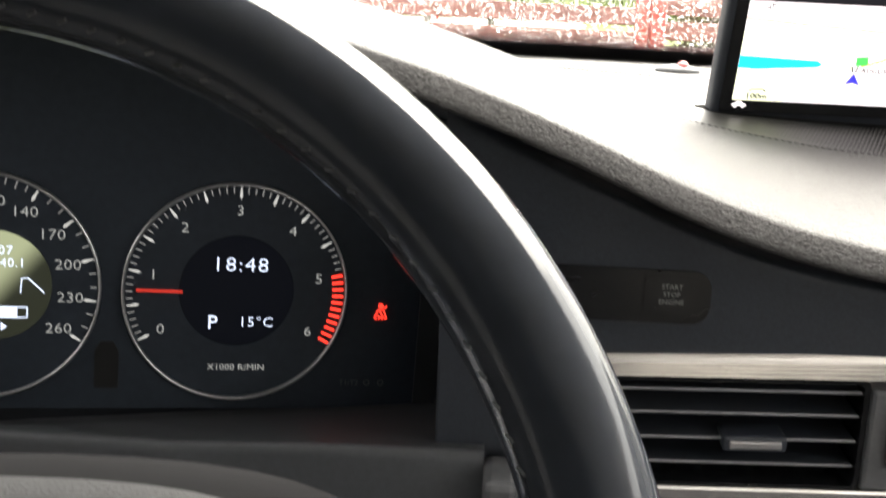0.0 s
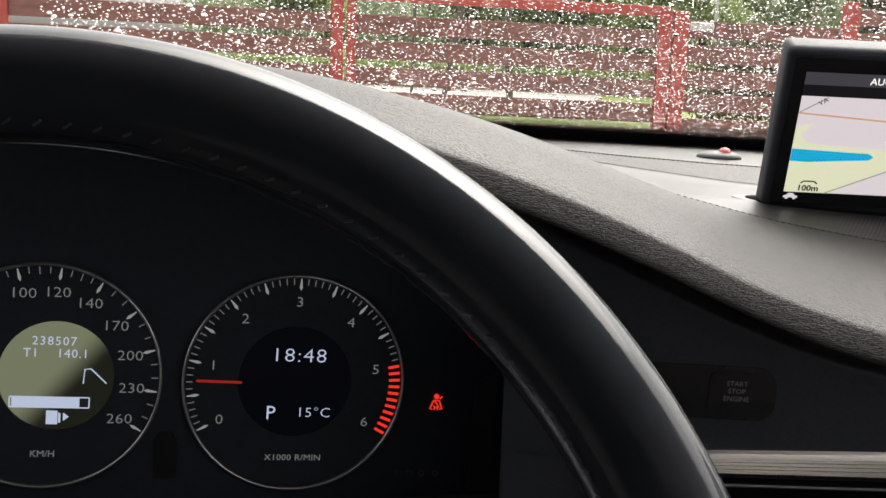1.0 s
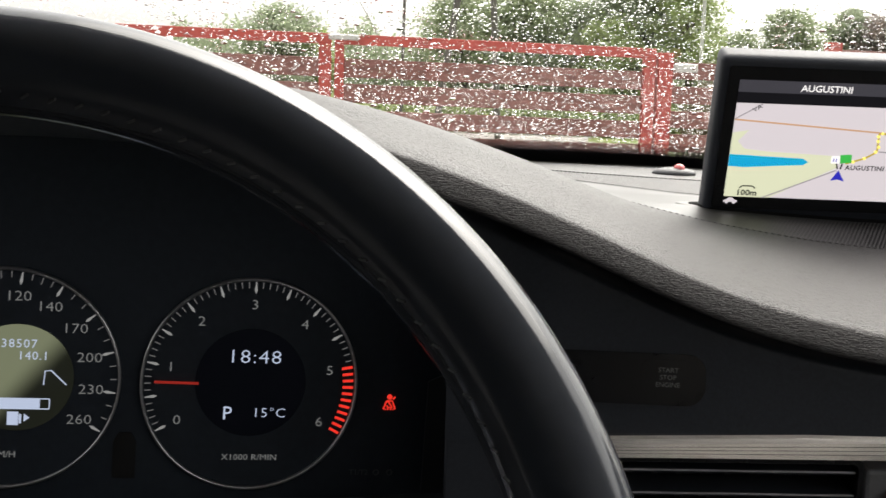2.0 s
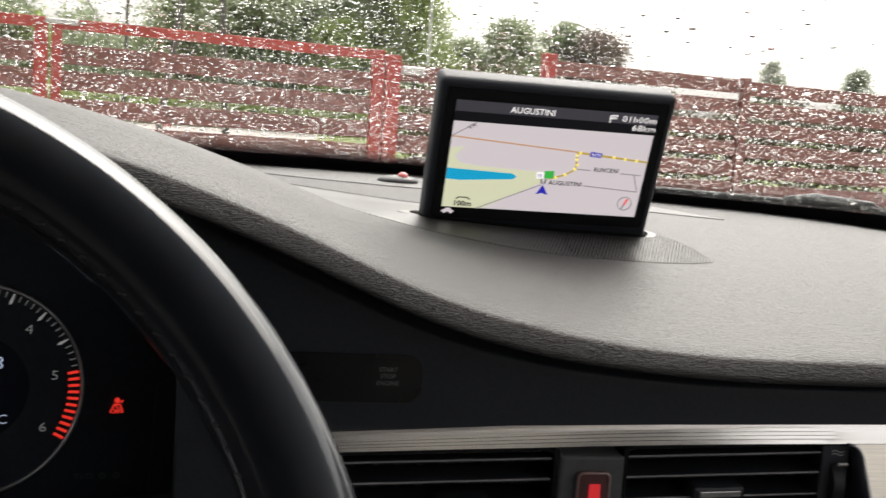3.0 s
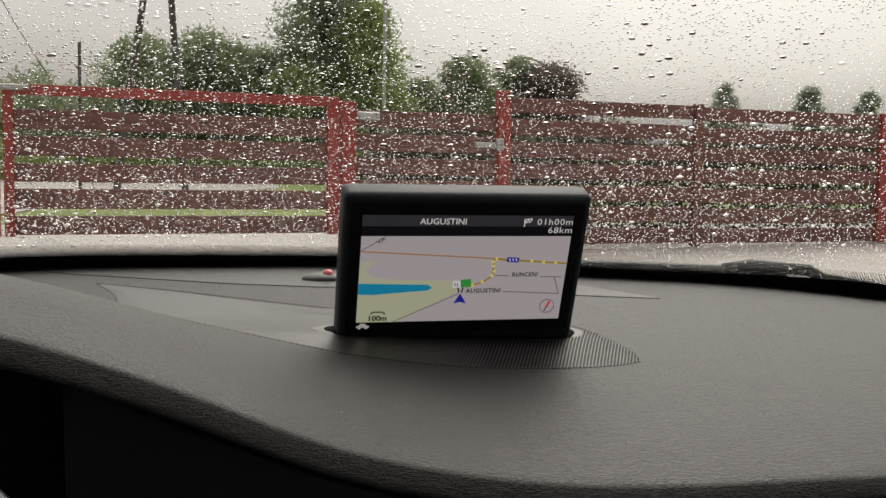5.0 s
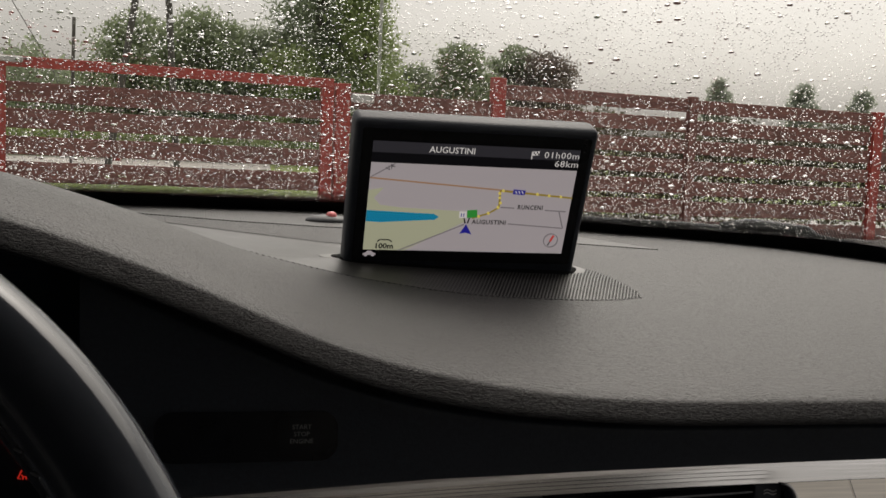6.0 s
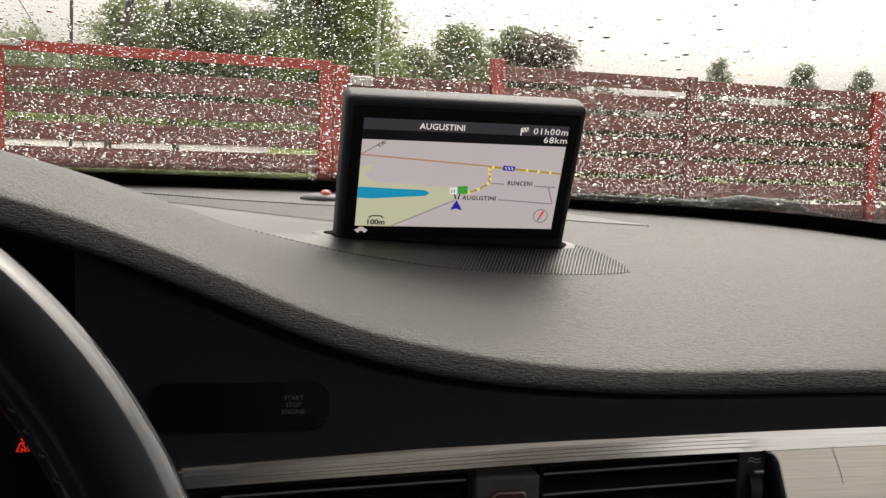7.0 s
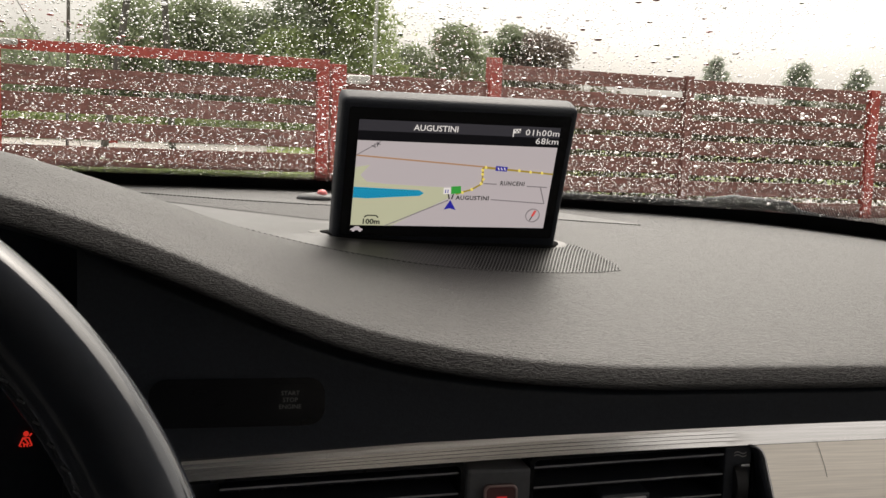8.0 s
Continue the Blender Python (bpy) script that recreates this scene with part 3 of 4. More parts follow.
part("unit_text", dial_word("X1000 R/MIN", 0.0052, 0.0014, -0.0447, 0.0016, spread=1.04, squeeze=1.08), NUMERAL, tacho)
nb = bmesh.new()
bar(nb, TC, -89.3, 0.0305, R - 0.0075, 0.0008, 0.004)
part("needle", nb, NEEDLE, tacho, "thin red needle")

SPEEDS = [(str(20 * k), -122.5 + 21.65 * k, 4) for k in range(7)] + [(str(140 + 30 * k), 29.0 + 22.7 * k, 3) for k in range(5)]
speedo = gauge("speedometer", SC, R, SPEEDS, "black speed gauge with white numerals")
part("centre_display", outline_solid(circle(-0.1315, 0.001, 0.0308, 48), on_dial, 0.0018), LCD_GREEN, speedo, "grey green round display")
part("odometer_text", dial_word("238507", 0.007, -0.133, 0.0207, spread=1.15), LCD_TEXT, speedo, "lit distance reading")
part("trip_text", dial_word("T1    140.1", 0.007, -0.132, 0.0138, spread=1.1), LCD_TEXT, speedo)
part("fuel_bar", dial_box(-0.1545, -0.1188, -0.0166, -0.0113, 0.0024), LCD_TEXT, speedo, "white fuel level bar")
part("fuel_bar_frame", ring_solid(rounded(-0.156, -0.1133, -0.0172, -0.0108, 0.0006, 2), rounded(-0.1554, -0.1139, -0.0167, -0.0113, 0.0005, 2), on_dial, 0.0024), LCD_TEXT, speedo)
bm = dial_box(-0.1362, -0.1302, -0.0265, -0.0188, 0.0024)
outline_solid([(-0.1298, -0.0255), (-0.1286, -0.0255), (-0.1286, -0.0205), (-0.1298, -0.0198)], on_dial, 0.0024, bm)
part("fuel_symbol", bm, LCD_TEXT, speedo, "pump symbol")
part("fuel_arrow", outline_solid([(-0.1272, -0.0245), (-0.1242, -0.0222), (-0.1272, -0.0199)], on_dial, 0.0024), LCD_TEXT, speedo)
part("speed_pointer_mark", tube([on_dial(u, v, 0.0024) for u, v in ((-0.1171, -0.0028), (-0.1165, 0.0053), (-0.1132, 0.0057), (-0.1047, -0.0025))], 0.0004, 5), LCD_TEXT, speedo)
part("unit_text", dial_word("KM/H", 0.0055, -0.1376, -0.0439, 0.0016), NUMERAL, speedo)

# red seat belt lamp: a round head over a sloping body, with a belt across it
bm = outline_solid(circle(0.085, -0.0064, 0.0016, 12), on_dial, 0.0012)
for way in (((0.0833, -0.0088), (0.0867, -0.0088), (0.0887, -0.0138), (0.0872, -0.0141)), ((0.0833, -0.0088), (0.0813, -0.0138), (0.0828, -0.0141)),
            ((0.0836, -0.0086), (0.0869, -0.0128), (0.0842, -0.013), (0.0834, -0.0118)), ((0.084, -0.0145), (0.0843, -0.0128)), ((0.086, -0.0145), (0.0858, -0.0128)), ((0.0884, -0.0062), (0.087, -0.0078))):
    tube([on_dial(u, v, 0.0008) for u, v in way], 0.0005, 5, bm)
part("belt_warning_lamp", bm, RED_LIT, cluster, "lit red warning symbol")
part("panel_edge", outline_solid([(0.1085, -0.0704), (0.1222, -0.0704), (0.1222, 0.01), (0.1085, 0.004)], on_dial, 0.0016), mat("cluster_edge_plastic", (0.03, 0.032, 0.035), 0.5, vary=0.08, scale=300), cluster, "slightly lighter raised end of the panel")
part("trip_label", dial_word("T1/T2", 0.0048, 0.0685, -0.0541, 0.0006), PRINT_FAINT, cluster, "small grey print")
for u in (0.0795, 0.088):
    part("trip_symbol", ring_solid(circle(u, -0.0541, 0.0019, 16), circle(u, -0.0541, 0.0014, 16), on_dial, 0.0006), PRINT_FAINT, cluster)
part("blank_lamp", outline_solid([(-0.0775, -0.058), (-0.0645, -0.058), (-0.0645, -0.036), (-0.0675, -0.0305), (-0.0745, -0.0305), (-0.0775, -0.036)], on_dial, 0.0008), RUBBER_DARK, cluster, "unlit black indicator")
part("lower_panel", boxed(-0.2365, -0.18, -0.1735, -0.158, 0.6, 0.935, 0.0015), PANEL, dashboard, "black lower fascia")
part("knee_panel", boxed(-0.211, -0.194, -0.215, -0.18, 0.7, 0.866, 0.004), GREY_PL, dashboard, "grey moulded side panel")

# ---------- start button panel ----------
start = thing("start_button_panel", (-0.14, -0.19, 0.954), "gloss black panel with an engine start button", "start button")


def on_fascia(u, v, d=0.0):
    return Vector((u, -0.1965 - d, v))


part("recess_plate", outline_solid(rounded(-0.20, -0.108, 0.9445, 0.9705, 0.009), on_fascia, 0.0015), GLOSS, start)
part("button", outline_solid(rounded(-0.1395, -0.116, 0.9475, 0.968, 0.004), on_fascia, 0.003), GLOSS, start, "square gloss black push button")
LABEL = glow("dim_label", (0.5, 0.52, 0.52), 0.012)
for k, word in enumerate(("START", "STOP", "ENGINE")):
    part("button_text", letters(word, 0.0034, on_fascia(-0.1267, 0.9628 - 0.0037 * k, 0.003), (1, 0, 0), (0, 0, 1)), LABEL, start, "small pale lettering")

# ---------- metal trim and air vents ----------
trim = thing("metal_trim", (0, -0.195, 0.86), "brushed aluminium trim frame round the centre vents", "dashboard trim")


STRIP_H = 0.0095
END = 0.1515  # where the vent frame ends and the broad panel begins


def lean(x):
    """How far the face leans back: upright over the vents, tilted up along the broad panel."""
    return 0.01 + 0.26 * ease((x + 0.01) / 0.18)


def strip_point(u, v):
    x = -0.183 + (X1 + 0.183) * u
    lo = trim_z(x) - STRIP_H
    zt = trim_z(x) + 0.0022 + 0.0022 * ease((x + 0.18) / 0.2)
    face = zt - 0.005
    prof = [(-0.188, zt), (-0.1935, zt - 0.0003), (-0.195, zt - 0.001), (-0.1958, zt - 0.0026), (-0.1964, zt - 0.0043), (-0.1967, face)]
    for q, ridge in ((0.2, 0.0), (0.24, 0.0001), (0.44, 0.0), (0.48, 0.0001), (0.68, 0.0), (0.72, 0.0001), (1.0, 0.0)):
        prof.append((-0.1968 - lean(x) * (face - lo) * q + ridge * (1 - ease((x - 0.1) / 0.06)), face + (lo - face) * q))
    k = v * (len(prof) - 1)
    i = min(int(k), len(prof) - 2)
    w = k - i
    return (x, prof[i][0] * (1 - w) + prof[i + 1][0] * w, prof[i][1] * (1 - w) + prof[i + 1][1] * w)


def panel_point(u, v):
    """From the strip down; its near end follows the rounded, slanting end of the vent frame."""
    x = END + (X1 - END) * u
    zt = trim_z(x) - STRIP_H
    fall = (zt - 0.79) * v
    round_off = 0.007 * (1 - math.sqrt(max(0.0, 1 - max(0.0, 1 - fall / 0.007) ** 2)))
    x += (0.18 * fall - round_off) * (1 - u)
    zt = trim_z(x) - STRIP_H
    return (x, -0.1985 - lean(x) * (STRIP_H - 0.0032 + fall), zt - fall)


smooth_by_angle(part("upper_strip", patch(160, 13, strip_point), STRIP, trim, "narrow brushed metal strip"), 7)
part("decor_panel", patch(90, 40, lambda u, v: panel_point(u, v ** 1.6)), ALU, trim, "broad pale brushed metal panel", True)


def surround(d, grow):
    """Along the end of the vent frame, d in from the panel's edge."""
    return [Vector(panel_point(0, (k / 30) ** 1.6)) + Vector((-d, grow, 0)) for k in range(31)]


bm = bmesh.new()
rows = [[bm.verts.new(p) for p in surround(d, g)] for d, g in ((-0.0004, 0.002), (0.0004, -0.0003), (0.0022, -0.0003), (0.0035, 0.003), (0.0038, 0.014))]
for p, q in zip(rows, rows[1:]):
    for k in range(30):
        bm.faces.new((p[k], p[k + 1], q[k + 1], q[k]))
part("vent_surround", bm, SHELL, trim, "black rounded end of the vent frame", True)
part("surround_edge", tube(surround(0.0002, -0.0005), 0.0009, 6), CHROME, trim, "thin bright edge", True)
bm = ring_solid(rounded(-0.193, -0.14, 0.856, trim_z(-0.18) - 0.0002, 0.011), rounded(-0.183, -0.14, 0.864, trim_z(-0.18) - 0.0095, 0.006), lambda u, v, d: Vector((u, -0.195 + d, v)), 0.012)
bmesh.ops.delete(bm, geom=[v for v in bm.verts if v.co.x > -0.1445], context="VERTS")
part("left_bow", bm, STRIP, trim, "rounded metal end of the frame", True)
ls = boxed(-0.145, 0.152, -0.1975, -0.186, 0.857, 0.865, 0.0015)
bmesh.ops.transform(ls, verts=ls.verts, matrix=Matrix(((1, 0, 0, 0), (0, 1, 0, 0), (0.036, 0, 1, 0), (0, 0, 0, 1))))
part("lower_strip", ls, STRIP, trim)
part("seam", tube([(0.187, -0.2007, 0.928), (0.1915, -0.204, 0.914), (0.193, -0.2057, 0.907)], 0.00013, 5), SHELL, trim, "fine dark line")

SLOPE = 0.036  # the vents follow the slope of the metal strip
SHIFT = Vector((0, 0.012, -0.0038))


def air_vent(x0, x1, label, knob, kz, wheel):
    v = thing("air_vent", ((x0 + x1) / 2, -0.18, 0.864), label, "air vent", "centre air vents")
    part("duct", boxed(x0, x1, -0.14, -0.135, 0.8645, 0.92), SHELL, v)
    zt = trim_z(0) - 0.0098
    part("frame", ring_solid(rounded(x0, x1, 0.8643, zt, 0.004), rounded(x0 + 0.0025, x1 - 0.0025, 0.8665, zt - 0.0025, 0.003), lambda u, w, d: Vector((u, -0.1955 + d, w)), 0.05), GLOSS, v, "gloss black frame")
    xr = x1 - (0.02 if wheel else 0.003)
    xl = x0 + (0.003 if x0 > -0.1 else 0.02)
    for z in (0.8755, 0.8885, 0.9015, 0.9135):
        part("slat", boxed(xl, xr, -0.192, -0.165, z - 0.001, z + 0.0012, 0.0008), PANEL, v)
        # painted highlight: a thin pale strip along the front of the black slat
        part("slat_glint", boxed(xl, xr, -0.1932, -0.1922, z + 0.0002, z + 0.0012, 0.0003, 1), SLAT_GLINT, v)
    n = int((xr - xl) / 0.013)
    for k in range(1, n):
        x = xl + (xr - xl) * k / n
        part("vane", boxed(x - 0.0008, x + 0.0008, -0.162, -0.14, 0.866, 0.92), SHELL, v)
    part("knob", boxed(knob - 0.0155, knob + 0.0155, -0.199, -0.18, kz - 0.004, kz + 0.004, 0.002), SHELL, v)
    part("knob_inlay", boxed(knob - 0.0125, knob + 0.0125, -0.2005, -0.1985, kz - 0.002, kz + 0.002, 0.0006), CHROME, v, "bright metal inlay")
    if wheel:
        side = part("wheel_housing", boxed(x1 - 0.02, x1 - 0.0028, -0.1945, -0.17, 0.867, zt - 0.003, 0.001), PANEL, v)
        bm = bmesh.new()
        bmesh.ops.create_cone(bm, cap_ends=True, segments=32, radius1=0.014, radius2=0.014, depth=0.007, matrix=pose(x1 - 0.0105, -0.187, 0.8955, 0, 90, 0))
        smooth_by_angle(part("thumb_wheel", bm, RUBBER, v, "ribbed black thumb wheel"))
        part("wheel_mark", boxed(x1 - 0.0135, x1 - 0.0075, -0.202, -0.2, 0.9085, 0.9102, 0.0004), CHROME, v)
        b2 = bmesh.new()
        for dz in (0.0, 0.0018):
            for k in range(6):
                a, b = k / 6, (k + 1) / 6
                x = x1 - 0.0145
                w = 0.008
                q = [(x + w * a, 0.913 + dz + 0.0007 * math.sin(a * 6.3)), (x + w * b, 0.913 + dz + 0.0007 * math.sin(b * 6.3)), (x + w * b, 0.9137 + dz + 0.0007 * math.sin(b * 6.3)), (x + w * a, 0.9137 + dz + 0.0007 * math.sin(a * 6.3))]
                b2.faces.new([b2.verts.new((p[0], -0.1949, p[1])) for p in q])
        part("air_symbol", b2, NUMERAL_DIM, v)
    for o in v.children:
        o.data.transform(Matrix(((1, 0, 0, 0), (0, 1, 0, 0), (SLOPE, 0, 1, 0), (0, 0, 0, 1))))
    v.location += SHIFT
    return v


air_vent(-0.183, -0.0275, "black slatted air vent in a metal frame", -0.08, 0.8885, False)
air_vent(0.0105, 0.1515, "black slatted air vent with a thumb wheel", 0.068, 0.893, True)
hz = thing("hazard_switch", (-0.0085, -0.19, 0.86), "dark grey console with a red hazard button", "hazard switch")
part("bezel", boxed(-0.0272, 0.0102, -0.1985, -0.17, 0.8645, 0.9165, 0.002), GREY_PL, hz)
part("button", outline_solid(rounded(-0.0175, 0.0015, 0.879, 0.908, 0.003), lambda u, v, d: Vector((u, -0.1985 - d, v)), 0.003), mat("smoked_red", (0.12, 0.05, 0.05), 0.35), hz, "smoked red push button")
part("button_rim", ring_solid(rounded(-0.0178, 0.0018, 0.8787, 0.9083, 0.0034), rounded(-0.0164, 0.0004, 0.8801, 0.9069, 0.0026), lambda u, v, d: Vector((u, -0.2012 - d, v)), 0.0006), mat("rose_metal", (0.5, 0.38, 0.36), 0.35, 0.8, vary=0.05), hz, "thin pinkish bright rim", True)
part("triangle", outline_solid([(-0.0115, 0.882), (-0.0035, 0.882), (-0.0045, 0.9015), (-0.0105, 0.9015)], lambda u, v, d: Vector((u, -0.2017 - d, v)), 0.0006), glow("hazard_red", (1.0, 0.05, 0.06), 0.13), hz, "lit red centre mark")

hz.location += SHIFT
trim.location += SHIFT
start.location += SHIFT

# ---------- steering wheel ----------
WC = Vector((-0.3479, -0.5142, 0.953))
WU = Vector((math.cos(0.137), math.sin(0.137), 0))
WB = Vector((-math.sin(0.137), math.cos(0.137), 0))
WV = Vector((0, 0, 1)) * math.cos(0.5748) + WB * math.sin(0.5748)
WN = WU.cross(WV)  # towards the driver
wheel = thing("steering_wheel", tuple(WC - 0.2 * WV), "black leather steering wheel with stitched rim", "steering wheel")


def rim_pt(u, v, grow=0.0):
    a, b = 2 * math.pi * u, 2 * math.pi * v
    out = math.cos(a) * WU + math.sin(a) * WV
    rr = 0.0149 + grow
    return WC + 0.1709 * out + rr * (math.cos(b) * out + 1.08 * math.sin(b) * WN)


part("rim", patch(160, 24, rim_pt, True, True), WHEEL, wheel, "black grained leather rim", True)
bm = bmesh.new()
for k in range(132):
    a = k / 132
    tube([rim_pt(a, 0.43, 0.0003), rim_pt(a + 0.0022, 0.448, 0.0002)], 0.00042, 5, bm)
part("stitching", bm, THREAD, wheel, "grey thread stitches along the inner rim")


def hub_pt(u, v, wide=0.113, high=0.0475):
    a, r = 2 * math.pi * u, v
    k = 1 - r ** 4
    cu, cv = (math.copysign(abs(q) ** 0.55, q) for q in (math.cos(a), math.sin(a)))
    return WC + wide * r * cu * WU + high * r * cv * WV + (0.026 * k - 0.02) * WN


part("airbag_cover", patch(48, 14, lambda u, v: hub_pt(u, 0.02 + 0.98 * v), True), mat("pad_plastic", (0.028, 0.029, 0.031), 0.75, vary=0.1, scale=300, bump=0.25, bump_scale=900, spec=0.25), wheel, "dark grey domed centre pad", True)
# added black shape that draws the shadow gap between the pad and the bar
part("hub_shadow", patch(48, 6, lambda u, v: hub_pt(u, 0.02 + 0.98 * v, 0.131, 0.0545) - 0.012 * WN, True), mat("hub_shadow_black", (0.008, 0.008, 0.009), 0.9, vary=0.1, spec=0.1), wheel, "black sheet for the shadow gap round the pad", True)
for a0 in (-8, 188, 270):
    d = math.cos(radians(a0)) * WU + math.sin(radians(a0)) * WV
    e = WN.cross(d)
    bm = patch(8, 12, lambda u, v: WC + (0.05 + 0.122 * u) * d + (0.024 - 0.006 * u) * math.cos(2 * math.pi * v) * e + (0.004 + 0.008 * math.sin(2 * math.pi * v)) * WN, False, True)
    part("spoke", bm, GREY_PL, wheel, "", True)
part("column", tube([WC - 0.005 * WN, WC - 0.62 * WN], 0.045, 24), SHELL, wheel, "", True)

# ---------- navigation display ----------
NO = Vector((0, 0, 1.03))
NU = Vector((1, 0.06, -0.009)).normalized()
NV = Vector((0, -0.0295, 0.0735)).normalized()
NN = NU.cross(NV)  # towards the driver
SW, SH = 0.1434, 0.0793


def on_screen(u, v, d=0.0):
    """Display coordinates: u from the middle to the right, v up from the display's lower edge, in metres."""
    return NO + u * NU + v * NV + d * NN


nav = thing("navigation_display", (0, 0.01, 1.005), "black pop-up navigation display showing a road map", "navigation display")
HW, HB, HT = 0.0838, -0.03, 0.0938
bm = bmesh.new()
box(bm, -HW, HW, HB, HT, -0.019, 0.0, 0.0045, 3, Matrix((NU, NV, NN)).transposed().to_4x4() )
for v in bm.verts:
    v.co += NO
smooth_by_angle(part("housing", bm, NAV_PL, nav, "black plastic housing with rounded edges"), 50)
part("screen_glass", outline_solid(rounded(-HW + 0.005, HW - 0.005, -0.0085, HT - 0.006, 0.002), on_screen, 0.0004), GLOSS, nav, "gloss black screen border")


def slot_point(u, v, d):
    """On the grille's skin, along the foot of the display."""
    y = v + 0.06 * u
    return Vector((u, y, skin_z(u, y) + 0.0003 + d))



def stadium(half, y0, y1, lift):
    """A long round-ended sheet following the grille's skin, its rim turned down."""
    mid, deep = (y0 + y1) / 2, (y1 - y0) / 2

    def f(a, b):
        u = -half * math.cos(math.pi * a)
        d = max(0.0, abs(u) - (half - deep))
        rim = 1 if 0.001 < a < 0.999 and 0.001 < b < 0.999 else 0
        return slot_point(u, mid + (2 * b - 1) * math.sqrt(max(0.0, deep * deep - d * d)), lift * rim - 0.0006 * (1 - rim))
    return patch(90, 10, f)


part("slot_plate", stadium(0.0985, 0.004, 0.044, 0.0004), mat("pale_grey_plastic", (0.17, 0.167, 0.16), 0.45, vary=0.06), nav, "pale grey slot surround", True)
# no hole here: a black sheet on the skin, the slot's shade in its colour
part("slot", stadium(0.0905, -0.0005, 0.041, 0.0011), mat("slot_black", (0.004, 0.004, 0.004), 0.9, vary=0.1, spec=0.05), nav, "black sheet for the dark inside the slot", True)
M_MAP = glow("map_ground", (0.72, 0.68, 0.74), 0.225)
M_HEAD = glow("map_header", (0.036, 0.036, 0.045), 0.34)
M_BLACK = glow("map_black", (0.006, 0.006, 0.008), 0.288)
M_GREEN = glow("map_green", (0.5, 0.53, 0.39), 0.34)
M_WATER = glow("map_water", (0.0, 0.28, 0.5), 0.34)
M_ROAD = glow("map_road", (0.42, 0.25, 0.15), 0.34)
M_GREY = glow("map_lane", (0.24, 0.225, 0.25), 0.34)
M_YEL = glow("map_route", (0.36, 0.28, 0.04), 0.34)
M_BLUE = glow("map_blue", (0.02, 0.02, 0.35), 0.34)
M_FLAG = glow("map_flag", (0.03, 0.35, 0.06), 0.34)
M_TXT = glow("map_white", (0.8, 0.8, 0.82), 0.34)
M_INK = glow("map_ink", (0.012, 0.012, 0.016), 0.2)
M_DOT = glow("map_route_dot", (0.95, 0.8, 0.2), 0.3)
M_RED = glow("map_red", (0.7, 0.05, 0.05), 0.34)


def S(a, b):
    """Share of the display's width from the left and height from the top."""
    return (-SW / 2 + SW * a, SH * (1 - b))


def sheet(points, d):
    bm = bmesh.new()
    bm.faces.new([bm.verts.new(on_screen(*S(a, b), d)) for a, b in points])
    return bm


def line(points, w, d):
    bm = bmesh.new()
    pts = [Vector(S(a, b)) for a, b in points]
    for p, q in zip(pts, pts[1:]):
        n = (q - p).normalized()
        n = Vector((-n.y, n.x)) * w / 2
        bm.faces.new([bm.verts.new(on_screen(c.x, c.y, d)) for c in (p - n, q - n, q + n, p + n)])
    return bm


pic = part("map_picture", sheet([(0, 0.19), (1, 0.19), (1, 1), (0, 1)], 0.0005), M_MAP, nav, "lit pale map")
part("header_bar", sheet([(0, 0), (1, 0), (1, 0.1), (0, 0.1)], 0.0005), M_HEAD, nav, "dark grey title bar")
part("header_lower", sheet([(0, 0.1), (1, 0.1), (1, 0.19), (0, 0.19)], 0.0005), M_BLACK, nav)
part("park_area", sheet([(0, 0.44), (0.07, 0.415), (0.028, 0.512), (0.061, 0.574), (0.159, 0.592), (0.448, 0.609), (0.482, 0.707), (0.2, 1), (0, 1)], 0.0007), M_GREEN, pic, "pale green map area")
part("lake", sheet([(0, 0.626), (0.064, 0.629), (0.248, 0.639), (0.324, 0.642), (0.348, 0.67), (0.328, 0.698), (0.228, 0.711), (0.07, 0.735), (0, 0.729)], 0.0009), M_WATER, pic, "blue map water")
part("main_road", line([(0, 0.327), (0.63, 0.396), (1, 0.447)], 0.0011, 0.001), M_ROAD, pic)
part("side_road", line([(0, 0.325), (0.111, 0.192)], 0.0008, 0.001), M_GREY, pic)
part("side_road", line([(0.646, 0.559), (0.715, 0.563)], 0.0009, 0.001), M_GREY, pic)
part("side_road", line([(0.872, 0.574), (0.98, 0.58)], 0.0009, 0.001), M_GREY, pic)
part("side_road", line([(0.695, 0.716), (0.98, 0.744), (0.946, 0.583)], 0.0009, 0.001), M_GREY, pic)
part("side_road", line([(0.17, 1), (0.477, 0.732)], 0.0009, 0.001), M_GREY, pic)
part("route_line", line([(0.51, 0.67), (0.589, 0.62), (0.637, 0.56), (0.632, 0.402), (1, 0.447)], 0.0013, 0.0012), M_YEL, pic, "yellow route")
for a, b in ((0.543, 0.653), (0.589, 0.62), (0.633, 0.56), (0.641, 0.517), (0.634, 0.468), (0.631, 0.428), (0.646, 0.402), (0.82, 0.423), (0.88, 0.434), (0.941, 0.44)):
    c = Vector(S(a, b))
    part("route_dot", outline_solid(circle(c.x, c.y, 0.001, 8), on_screen, 0.0015), M_DOT, pic)
part("road_shield", sheet([(0.696, 0.381), (0.757, 0.389), (0.754, 0.434), (0.695, 0.428)], 0.0014), M_BLUE, pic)
for a in (0.706, 0.722, 0.738):
    part("shield_mark", line([(a, 0.395), (a + 0.008, 0.42)], 0.0007, 0.0016), M_TXT, pic)
part("destination_flag", sheet([(0.482, 0.595), (0.531, 0.587), (0.536, 0.659), (0.486, 0.669)], 0.0014), M_FLAG, pic, "green flag")
part("house_tag", sheet([(0.445, 0.61), (0.48, 0.607), (0.484, 0.669), (0.447, 0.671)], 0.0014), M_TXT, pic)
